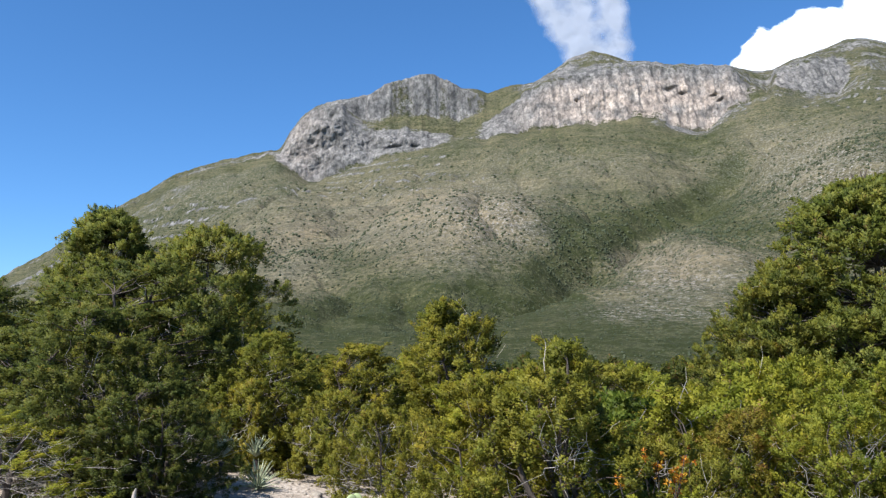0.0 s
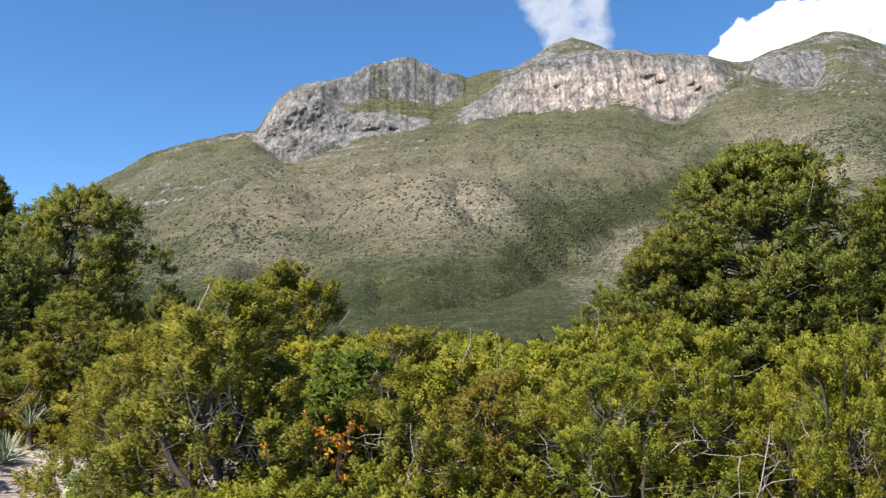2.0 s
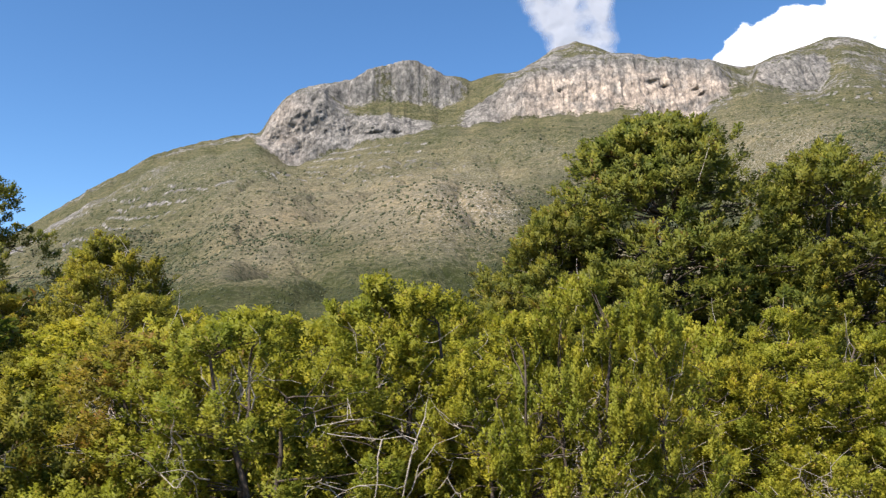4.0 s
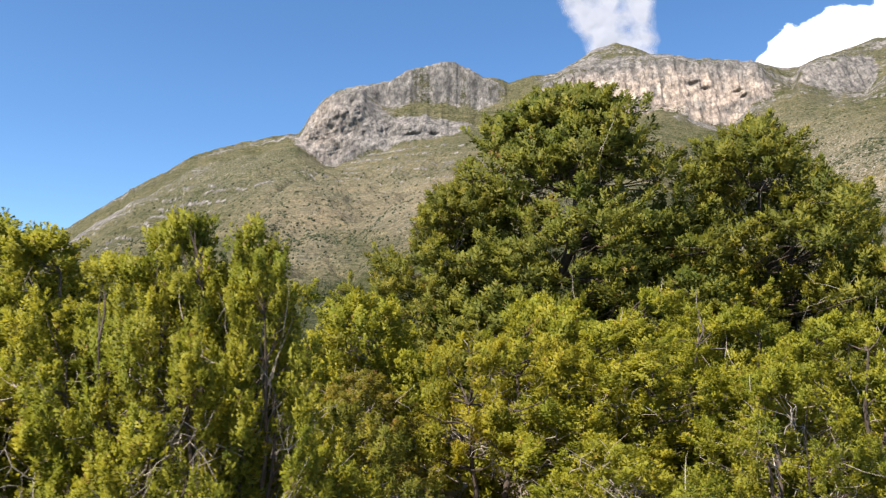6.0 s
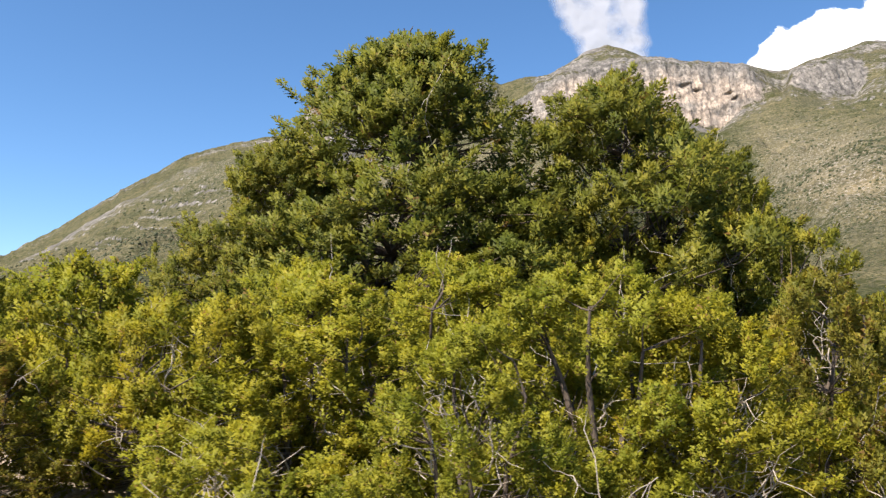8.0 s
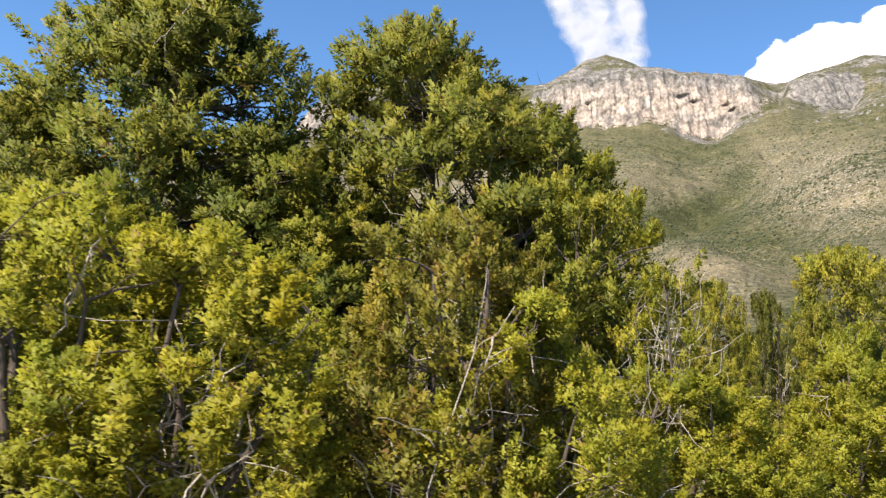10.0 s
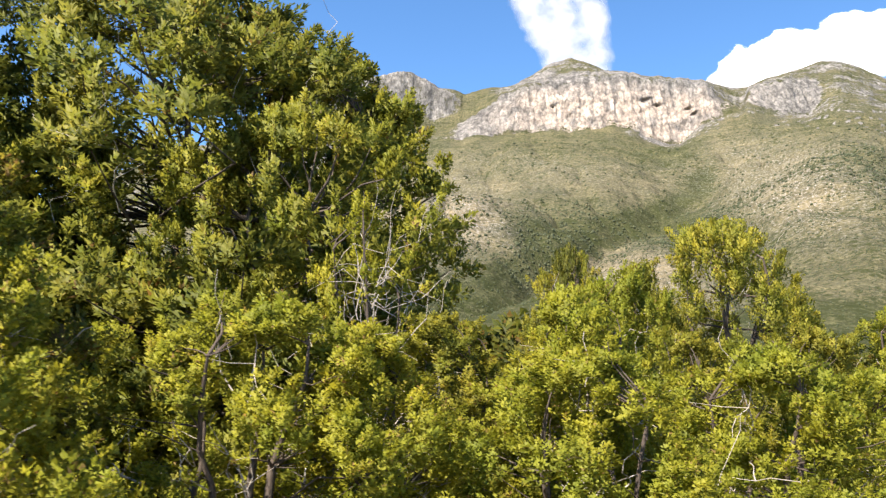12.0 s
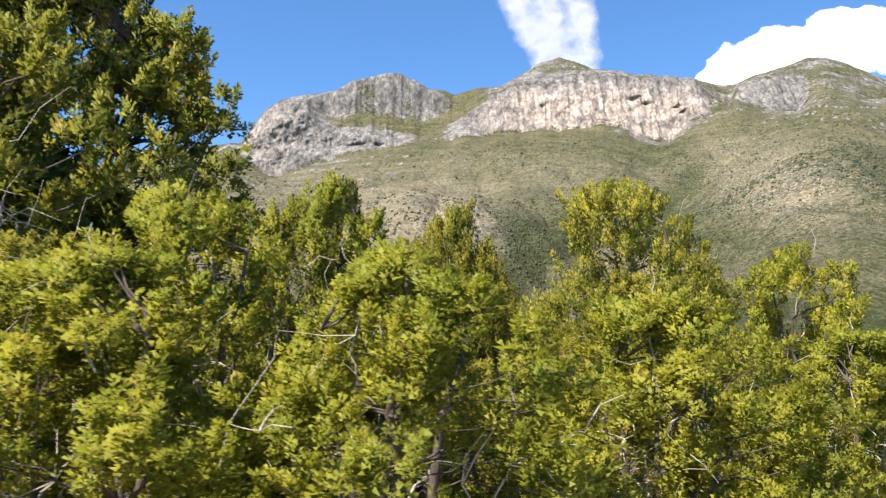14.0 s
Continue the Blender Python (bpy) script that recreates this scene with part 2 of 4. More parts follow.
def stone_material():
    m, t, b = material("grey_limestone", 0.9)
    n = grain(t, coords(t), 14, 7, 0.7)
    t.links.new(ramp(t, n, [(0.3, (0.2, 0.17, 0.135)), (0.7, (0.42, 0.37, 0.31))]), b.inputs["Base Color"])
    bumped(t, b, n, 0.6, 0.02)
    return m


STONE = stone_material()


# ---- meshes from arrays ----
def mesh_of(name, verts, faces, mat, smooth=False, normals=None):
    """verts: n x 3; faces: k x 3 or k x 4, or a list of such arrays."""
    groups = [np.asarray(f, dtype=np.int32) for f in (faces if isinstance(faces, list) else [faces])]
    groups = [g for g in groups if len(g)]
    me = bpy.data.meshes.new(name)
    verts = np.asarray(verts, dtype=np.float32)
    me.vertices.add(len(verts))
    me.vertices.foreach_set("co", verts.ravel())
    loops = np.concatenate([g.ravel() for g in groups])
    sizes = np.concatenate([np.full(len(g), g.shape[1], dtype=np.int32) for g in groups])
    me.loops.add(len(loops))
    me.loops.foreach_set("vertex_index", loops)
    me.polygons.add(len(sizes))
    me.polygons.foreach_set("loop_start", np.concatenate(([0], np.cumsum(sizes)[:-1])).astype(np.int32))
    me.update(calc_edges=True)
    me.validate()
    if smooth:
        me.polygons.foreach_set("use_smooth", np.ones(len(sizes), dtype=bool))
    me.materials.append(mat)
    if normals is not None:
        me.polygons.foreach_set("use_smooth", np.ones(len(sizes), dtype=bool))
        me.normals_split_custom_set_from_vertices(normals)
    return me


def part(name, me, parent, label=""):
    ob = new(name, me)
    ob.parent = parent
    return tagged(ob, label)


# ---- value noise ----
def lattice(ix, iy, seed):
    h = (ix.astype(np.int64) * 374761393 + iy.astype(np.int64) * 668265263 + seed * 982451653) & 0x7FFFFFFF
    h = ((h ^ (h >> 13)) * 1274126177) & 0x7FFFFFFF
    return ((h ^ (h >> 16)) & 0xFFFF) / 65535.0


def value_noise(x, y, seed=0):
    ix, iy = np.floor(x), np.floor(y)
    fx, fy = x - ix, y - iy
    fx, fy = fx * fx * (3 - 2 * fx), fy * fy * (3 - 2 * fy)
    a, b = lattice(ix, iy, seed), lattice(ix + 1, iy, seed)
    c, d = lattice(ix, iy + 1, seed), lattice(ix + 1, iy + 1, seed)
    return (a * (1 - fx) + b * fx) * (1 - fy) + (c * (1 - fx) + d * fx) * fy


def fbm(x, y, octaves=5, seed=0, gain=0.5):
    total, amp, norm = 0.0, 1.0, 0.0
    for k in range(octaves):
        total = total + amp * (value_noise(x * 2 ** k, y * 2 ** k, seed + 17 * k) * 2 - 1)
        norm, amp = norm + amp, amp * gain
    return total / norm


def ease(x, a, b):
    t = np.clip((x - a) / (b - a), 0, 1)
    return t * t * (3 - 2 * t)


# ---- ground: a hillside path that falls gently, levelling out into the valley ----
START, ALONG, ACROSS = (1.67, -0.53), (0.875, 0.484), (-0.484, 0.875)


def ground_height(x, y):
    x, y = np.asarray(x, dtype=float), np.asarray(y, dtype=float)
    s = (x - START[0]) * ALONG[0] + (y - START[1]) * ALONG[1]
    n = (x - START[0]) * ACROSS[0] + (y - START[1]) * ACROSS[1]
    z = 0.50 - 0.101 * np.clip(s, -12, 26) + 0.07 * np.clip(n - 0.8, -8, 11)
    z = z + 0.08 * fbm(x * 0.5, y * 0.5, 3, 5) * ease(n, 0.6, 2.5)
    far = ease(np.hypot(x - 8, y - 6), 24, 120)
    return z * (1 - far) + far * (-3.0 + 1.2 * fbm(x * 0.02, y * 0.02, 3, 9))


def build_ground():
    def axis(lo, hi, step, out):
        core = np.arange(lo, hi + step / 2, step)
        k = np.geomspace(step, out, 46)
        return np.concatenate(((lo - k)[::-1], core, hi + k))
    xs, ys = axis(-14, 32, 0.3, 4500), axis(-8, 34, 0.3, 4700)
    X, Y = np.meshgrid(xs, ys, indexing="ij")
    Z = ground_height(X, Y)
    idx = np.arange(X.size).reshape(X.shape)
    f = np.stack((idx[:-1, :-1], idx[1:, :-1], idx[1:, 1:], idx[:-1, 1:]), -1).reshape(-1, 4)
    me = mesh_of("ground", np.stack((X, Y, Z), -1).reshape(-1, 3), f, SOIL, True)
    at = me.attributes.new("scrub", "FLOAT", "POINT")
    at.data.foreach_set("value", ease(np.hypot(X - 8, Y - 6), 18, 60).ravel().astype(np.float32))
    tagged(new("ground", me), "pale stony soil sloping down beside the bushes", "ground", kind="structure")


build_ground()


# ---- mountain: a limestone range over scrubby slopes ----
EYE = (1.67, -0.53, 1.97)
# heights as parts of the distance, along the azimuth's tangent
RIDGE = [(-2.2, 0.03), (-1.4, 0.05), (-0.8, 0.08), (-0.56, 0.125), (-0.49, 0.165), (-0.42, 0.209), (-0.385, 0.228), (-0.349, 0.249), (-0.317, 0.261), (-0.277, 0.271), (-0.24, 0.278), (-0.208, 0.281), (-0.197, 0.301), (-0.175, 0.329), (-0.16, 0.337), (-0.131, 0.348), (-0.094, 0.351), (-0.064, 0.362), (-0.031, 0.374), (-0.005, 0.375), (0.017, 0.364), (0.028, 0.358), (0.053, 0.356), (0.064, 0.35), (0.083, 0.358), (0.128, 0.366), (0.146, 0.376), (0.173, 0.397), (0.2, 0.405), (0.222, 0.401), (0.247, 0.389), (0.313, 0.382), (0.379, 0.379), (0.416, 0.371), (0.438, 0.373), (0.461, 0.383), (0.538, 0.412), (0.56, 0.413), (0.588, 0.406), (0.7, 0.36), (1.0, 0.3), (2.2, 0.1)]
FOOT = [(-0.211, 0.270), (-0.204, 0.264), (-0.175, 0.245), (-0.16, 0.242), (-0.131, 0.251), (-0.102, 0.26), (-0.058, 0.277), (-0.011, 0.283), (0.02, 0.290), (0.052, 0.294), (0.132, 0.302), (0.169, 0.308), (0.205, 0.306), (0.235, 0.313), (0.257, 0.316), (0.286, 0.31), (0.322, 0.296), (0.345, 0.292), (0.357, 0.308), (0.375, 0.325), (0.405, 0.334), (0.428, 0.339), (0.436, 0.356), (0.457, 0.345), (0.519, 0.339), (0.535, 0.355), (0.56, 0.375), (0.7, 0.34)]
BROW = [(-0.206, 0.278), (-0.193, 0.307), (-0.175, 0.327), (-0.153, 0.337), (-0.13, 0.338), (-0.116, 0.319), (-0.094, 0.305), (-0.065, 0.309), (-0.029, 0.306), (-0.01, 0.3), (0.02, 0.294), (0.052, 0.308), (0.082, 0.327), (0.112, 0.35), (0.135, 0.362), (0.165, 0.37), (0.194, 0.373), (0.232, 0.379), (0.261, 0.383), (0.313, 0.379), (0.379, 0.375), (0.4, 0.361), (0.414, 0.352), (0.43, 0.345), (0.436, 0.367), (0.46, 0.378), (0.491, 0.386), (0.527, 0.379), (0.56, 0.39), (0.7, 0.35)]
CAVES = [(0.298, 0.357, 0.008, 0.0035), (0.315, 0.35, 0.005, 0.003), (0.357, 0.346, 0.006, 0.003), (0.366, 0.338, 0.006, 0.0025), (0.215, 0.311, 0.012, 0.005), (0.265, 0.3195, 0.012, 0.004), (0.352, 0.297, 0.01, 0.005), (0.18, 0.345, 0.004, 0.003), (-0.06, 0.285, 0.012, 0.003), (-0.03, 0.286, 0.009, 0.003)]
GULLY = [(0.04, 0.06), (0.08, 0.075), (0.16, 0.137), (0.226, 0.157), (0.337, 0.212), (0.398, 0.248)]
# patches of cover: place, reach and amount
DRY = [(-0.017, 0.178, 0.17, 0.06, 0.55), (0.07, 0.183, 0.07, 0.035, 0.25), (-0.2, 0.13, 0.07, 0.045, 0.4), (-0.16, 0.18, 0.1, 0.045, 0.3), (0.30, 0.12, 0.085, 0.036, 0.95), (0.484, 0.238, 0.1, 0.05, 0.4), (-0.132, 0.134, 0.045, 0.025, -0.5), (0.162, 0.158, 0.05, 0.035, -0.6), (0.024, 0.1, 0.14, 0.018, -0.5), (0.37, 0.168, 0.08, 0.03, -0.5), (0.34, 0.283, 0.045, 0.02, -0.4), (-0.3, 0.2, 0.12, 0.05, -0.08)]
STONY = [(0.2555, 0.0595, 0.085, 0.012, 1.0), (0.484, 0.238, 0.12, 0.06, 1.1), (0.07, 0.183, 0.07, 0.04, 0.75), (0.3, 0.1, 0.09, 0.03, 0.65), (-0.31, 0.235, 0.13, 0.045, 0.8), (0.16, 0.26, 0.12, 0.025, 0.45), (-0.02, 0.2, 0.15, 0.05, 0.2)]


def patches(A, E, spots):
    return sum(k * np.exp(-((A - a) / ra) ** 2 - ((E - e) / re) ** 2) for a, e, ra, re, k in spots)


def smooth_interp(a, line):
    xs, ys = zip(*line)
    return sum(np.interp(a + d, xs, ys) for d in (-0.004, -0.002, 0, 0.002, 0.004)) / 5


def scatter_shrubs(X, Y, Z, dry, depth):
    """Shrubs and small trees over the lower slopes, too many to count."""
    rng = np.random.default_rng(5)
    ball = bmesh.new()
    bmesh.ops.create_icosphere(ball, subdivisions=1, radius=1)
    bv = np.array([v.co[:] for v in ball.verts])
    bf = np.array([[v.index for v in p.verts] for p in ball.faces])
    ball.free()
    want = 18000
    i = rng.integers(40, X.shape[0] - 40, want * 4)
    j = rng.integers(2, X.shape[1] - 12, want * 4)
    keep = rng.uniform(0, 1, len(i)) < np.clip(0.8 - 0.7 * dry[i, j] + 1.3 * fbm(X[i, j] / 130, Y[i, j] / 130, 4, 88), 0.28, 1) * ease(depth[i, j], 650, 850) * (0.15 + 0.85 * (1 - ease(depth[i, j], 1150, 1800)))
    i, j = i[keep][:want], j[keep][:want]
    foot_rows = np.where(depth[0] < 980)[0]
    i = np.concatenate((i, rng.integers(60, X.shape[0] - 60, 6000)))
    j = np.concatenate((j, rng.choice(foot_rows[1:], 6000)))
    size = rng.uniform(0.6, 1.0, len(i)) ** 2 * 2.6 * (0.45 + depth[i, j] / 2000) * (0.55 + 0.45 * ease(depth[i, j], 850, 1100))
    u, w = rng.uniform(0, 1, len(i)), rng.uniform(0, 1, len(i))
    p = np.stack([(M[i, j] * (1 - u) + M[i + 1, j] * u) * (1 - w) + (M[i, j + 1] * (1 - u) + M[i + 1, j + 1] * u) * w for M in (X, Y, Z)], -1)
    p[:, 2] += size * 0.2
    v = p[:, None, :] + bv[None] * size[:, None, None] * rng.uniform(0.6, 1.35, (len(i), len(bv), 1))
    f = bf[None] + (np.arange(len(i)) * len(bv))[:, None, None]
    ob = new("mountain_shrubs", mesh_of("mountain_shrubs", v.reshape(-1, 3), f.reshape(-1, 3), SHRUBS, True))
    tagged(ob, "dark green shrubs dotted over the mountain slopes", "shrubs", kind="stuff")


def build_mountain():
    a = np.concatenate((np.linspace(-2.2, -0.66, 40)[:-1], np.linspace(-0.66, 0.72, 1050), np.linspace(0.72, 2.2, 40)[1:]))
    ridge = smooth_interp(a, RIDGE) + 0.0016 * fbm(a * 90, a * 0, 4, 3)
    inside = ease(a, -0.235, -0.206) * (1 - ease(a, 0.6, 0.75))  # the stretch with cliffs
    foot = ridge + (smooth_interp(a, FOOT) - ridge) * inside - 0.016 * (1 - inside)
    sweep = np.array([np.interp(a + d, a, foot) for d in np.linspace(-0.05, 0.05, 9)]).mean(0)
    foot = np.minimum(foot + 0.004 * fbm(a * 50, a * 0 + 4, 3, 8), ridge - 0.008)
    brow = np.clip(ridge + (smooth_interp(a, BROW) - ridge) * inside - 0.006 * (1 - inside) + 0.005 * fbm(a * 90, a * 0 + 7, 5, 18), foot + 0.003, ridge - 0.002)
    v_slope, v_cliff, v_top, v_back = np.linspace(0, 1, 200), np.linspace(0, 1, 90)[1:], np.linspace(0, 1, 70)[1:], np.linspace(0, 1, 10)[1:]
    y0, y1, y2, y3, y4 = 420.0, 2350.0, 2440.0, 2720.0, 3700.0
    A = a[:, None]
    n = len(v_slope) + len(v_cliff) + len(v_top) + len(v_back)
    one = np.ones((1, len(a))).T
    Ys = y0 + (y1 - y0) * v_slope[None, :] ** 1.15 * one
    q = (Ys - y0) / (y1 - y0)
    zfoot = foot[:, None] * y1
    join = ease(q, 0.9, 1.0)
    Zs = (zfoot * join + sweep[:, None] * y1 * (1 - join)) * (0.55 * q + 0.45 * q ** 2.1)
    wa_ = A + 0.05 * fbm(A * Ys / 400, Ys / 400, 4, 13)
    wy_ = Ys + 160 * fbm(A * Ys / 350 + 9, Ys / 350, 4, 14)
    # spurs and gullies on the lower slopes
    def hump(ca, cy, wa, wy, h, lean=0.0):
        return h * np.exp(-((wa_ - ca - lean * (wy_ - cy) / 1000) / wa) ** 2 - ((wy_ - cy) / wy) ** 2)
    gully_a = np.interp(wy_, [450, 720, 780, 1080, 1480, 1950, 2300], [-0.2, 0.03, 0.13, 0.226, 0.32, 0.41, 0.44])
    gully = np.exp(-((wa_ - gully_a) / 0.05) ** 2) * ease(Ys, 560, 800) * (1 - ease(Ys, 1850, 2250))
    relief = hump(0.03, 1280, 0.125, 300, 66) + hump(0.31, 960, 0.085, 240, 46) + hump(-0.2, 1500, 0.09, 380, 40)
    relief = relief + hump(0.56, 1400, 0.13, 480, 90) - 46 * gully - hump(-0.33, 1500, 0.06, 500, 30)
    X0 = A * Ys
    fold = ease(q, 0.04, 0.2) * (1 - ease(q, 0.86, 1.0))
    relief = relief + 44 * fbm(X0 / 330, Ys / 520, 5, 21) * fold + 13 * fbm(X0 / 55, Ys / 80, 5, 31) * fold - 16 * (1 - np.abs(fbm(X0 / 150 + 0.3 * fbm(X0 / 90, Ys / 90, 2, 5), Ys / 700, 3, 29))) ** 6 * fold
    ledge = fbm(X0 / 260, Ys / 260, 3, 77)
    steps = (Zs / 34 + 0.7 * ledge + 0.22 * fbm(X0 / 60, Ys / 60, 3, 78)) % 1.0
    relief = relief + 9 * (ease(steps, 0.8, 1.0) - steps) * ease(q, 0.62, 0.85) * (1 - ease(q, 0.95, 1.0))
    Zs = Zs + relief * fold - 6
    Yc = y1 + (y2 - y1) * v_cliff[None, :] * one
    zbrow = brow[:, None] * y2
    Zc = zfoot - 6 + (zbrow - zfoot + 6) * v_cliff[None, :] ** 0.92
    Xc = A * Yc
    tall = np.clip((zbrow - zfoot) / 120, 0.1, 1)
    blocky = 1 - ease(A, -0.02, 0.04)  # broken crags on one cliff, tall clean flutes on the other
    warp = fbm(Xc / 60, Zc / 45, 3, 48)
    crags = 20 * fbm(Xc / 42 + 0.4 * warp, Zc / 50, 5, 40) + 14 * np.abs(fbm(Xc / 17, Zc / 24, 4, 42)) + 22 * fbm(Xc / 130, Zc / 120, 3, 43)
    flutes = 15 * np.abs(fbm(Xc / 46 + 0.5 * warp, Zc / 320, 4, 41)) + 16 * fbm(Xc / 150, Zc / 140, 3, 44) + 10 * fbm(Xc / 11, Zc / 70, 4, 45) + 6 * fbm(Xc / 40, Zc / 22, 4, 47)
    hollow = sum(20 * np.exp(-((A - ca + 0.006 * warp) / ra / 0.7) ** 2 - ((Zc / y1 - ce + 0.004 * warp) / re / 0.7) ** 2) for ca, ce, ra, re in CAVES)
    Yc = Yc + ((crags * blocky + flutes * (1 - blocky)) * tall + hollow) * np.sin(np.pi * np.clip(v_cliff[None, :], 0.02, 0.98)) ** 0.6
    Yt = y2 + (y3 - y2) * v_top[None, :] * one
    zr = ridge[:, None] * y3
    crown = np.exp(-((A + 0.03) / 0.088) ** 4)  # a second, smaller cliff under the rounded top
    notch = 0.03 * fbm(A * 90, A * 0, 3, 17)
    rise = 0.3 * ease(v_top[None, :], 0, 0.4) + 0.55 * ease(v_top[None, :] + notch, 0.4, 0.48) + 0.15 * ease(v_top[None, :], 0.46, 1)
    Zt = zbrow + (zr - zbrow) * (v_top[None, :] ** 0.85 * (1 - crown) + rise * crown)
    Zt = Zt + (12 * fbm(A * Yt / 60, Yt / 45, 5, 51) - 9 * np.abs(fbm(A * Yt / 18, Yt / 30, 4, 57))) * np.sin(np.pi * v_top[None, :]) ** 0.7
    Yb = y3 + (y4 - y3) * v_back[None, :] * one
    Zb = zr * (1 - 0.75 * v_back[None, :])
    Y = np.concatenate((Ys, Yc, Yt, Yb), 1)
    Z = np.concatenate((Zs, Zc, Zt, Zb), 1) + EYE[2]
    X = EYE[0] + A * np.concatenate((Ys, y1 + (y2 - y1) * v_cliff[None, :] * one, Yt, Yb), 1)
    idx = np.arange(X.size).reshape(X.shape)
    f = np.stack((idx[:-1, :-1], idx[1:, :-1], idx[1:, 1:], idx[:-1, 1:]), -1).reshape(-1, 4)
    me = mesh_of("mountain", np.stack((X, Y + EYE[1], Z), -1).reshape(-1, 3), f, MOUNTAIN, True)
    # plant and rock cover
    AA = A * np.ones_like(Y)
    rock, dry, peach = np.zeros_like(Y), np.zeros_like(Y), np.zeros_like(Y)
    k1, k2, k3 = len(v_slope), len(v_slope) + len(v_cliff), len(v_slope) + len(v_cliff) + len(v_top)
    broken = ledge + 0.5 * fbm(X0 / 38, Zs / 16, 4, 79)
    rock[:, :k1] = (0.6 + 0.25 * ease(-A, 0.18, 0.25)) * ease(steps, 0.84, 0.97) * ease(q, 0.55, 0.75) * ease(broken, -0.15, 0.25) + (0.25 + 0.4 * broken) * ease(q, 0.9, 1.0)
    rock[:, :k1] += 0.3 * ease(q, 0.95, 0.985) * ease(A, 0.03, 0.08) * (1 - ease(A, 0.3, 0.35)) * ease(broken, -0.2, 0.3)
    rock[:, :k1] += 0.12 * ease(A, 0.42, 0.5) * ease(q, 0.45, 0.6) + 0.14 * ease(-A, 0.22, 0.3) * ease(q, 0.6, 0.85) + 0.08 * ease(q, 0.72, 0.85)
    bare = ease(a, -0.222, -0.2) * (1 - ease(a, -0.01, 0.02)) + ease(a, 0.04, 0.08) * (1 - ease(a, 0.37, 0.43)) + 0.9 * ease(a, 0.432, 0.445) * (1 - ease(a, 0.525, 0.54))
    face = fbm(A * Yc / 90, Zc / 40, 4, 66)
    rock[:, k1:k2] = bare[:, None] * (0.5 + 0.5 * ease(v_cliff[None, :], 0.0, 0.15)) * (1 - 0.4 * ease(v_cliff[None, :], 0.8, 1.0)) + (0.34 - 0.2 * ease(-a, 0.2, 0.24)[:, None]) * (1 - bare[:, None]) + 0.4 * face
    crag = fbm(A * Yt / 70, Yt / 40, 5, 63)
    rock[:, k2:k3] = 0.34 + 0.6 * crag + 0.12 * (1 - v_top[None, :]) - 0.12 * ease(-A, 0.24, 0.3)
    green_bay = np.exp(-((AA[:, k2:k3] - 0.0) / 0.08) ** 4) * (1 - ease(v_top[None, :], 0.2, 0.42)) + np.exp(-((AA[:, k2:k3] - 0.075) / 0.022) ** 2)
    rock[:, k2:k3] += 0.24 * np.exp(-((AA[:, k2:k3] + 0.03) / 0.088) ** 4) * ease(v_top[None, :], 0.37, 0.44) * (1 - 0.6 * ease(v_top[None, :], 0.6, 0.85)) + 0.25 * np.exp(-((AA[:, k2:k3] + 0.13) / 0.06) ** 2) + 0.12 * ease(AA[:, k2:k3], 0.1, 0.2) - 0.5 * green_bay
    peach[:, k1:k2] = np.exp(-((AA[:, k1:k2] - 0.27) / 0.15) ** 4) * (1 - ease(v_cliff[None, :], 0.62, 1.0)) + 0.35 * np.exp(-((AA[:, k1:k2] + 0.18) / 0.03) ** 2)
    E_ = Zs / Ys
    aw, ew = A + 0.03 * fbm(X0 / 120, Ys / 120, 4, 71), E_ + 0.014 * fbm(X0 / 120 + 7, Ys / 120, 4, 72)
    gx, gy = zip(*GULLY)
    ravine = np.exp(-((ew - np.interp(aw, gx, gy)) / 0.02) ** 2) * ease(A, 0.06, 0.12) * (1 - ease(A, 0.36, 0.42))
    tree_line = 0.085 - 0.04 * ease(A, 0.16, 0.22) * (1 - ease(A, 0.38, 0.44))
    dry[:, :k1] = 0.4 + patches(aw, ew, DRY) + 0.3 * fbm(X0 / 210, Ys / 300, 4, 73) - 0.8 * ravine - 0.9 * (1 - ease(ew, tree_line - 0.02, tree_line + 0.015))
    stony = np.zeros_like(Y)
    stony[:, :k1] = patches(aw, ew, STONY)
    dry[:, k1:] = 0.35
    col = np.ones((X.size, 4), dtype=np.float32)
    for k, ch in enumerate((rock, dry, peach, stony)):
        col[:, k] = np.clip(ch, 0, 1).ravel()
    me.color_attributes.new("cover", "FLOAT_COLOR", "POINT").data.foreach_set("color", col.ravel())
    scatter_shrubs(X[:, :k1], (Y + EYE[1])[:, :k1], Z[:, :k1], dry[:, :k1], Ys)
    tagged(new("mountain", me), "scrubby mountain with a pale limestone cliff below its ridge", "mountain", kind="structure")


build_mountain()


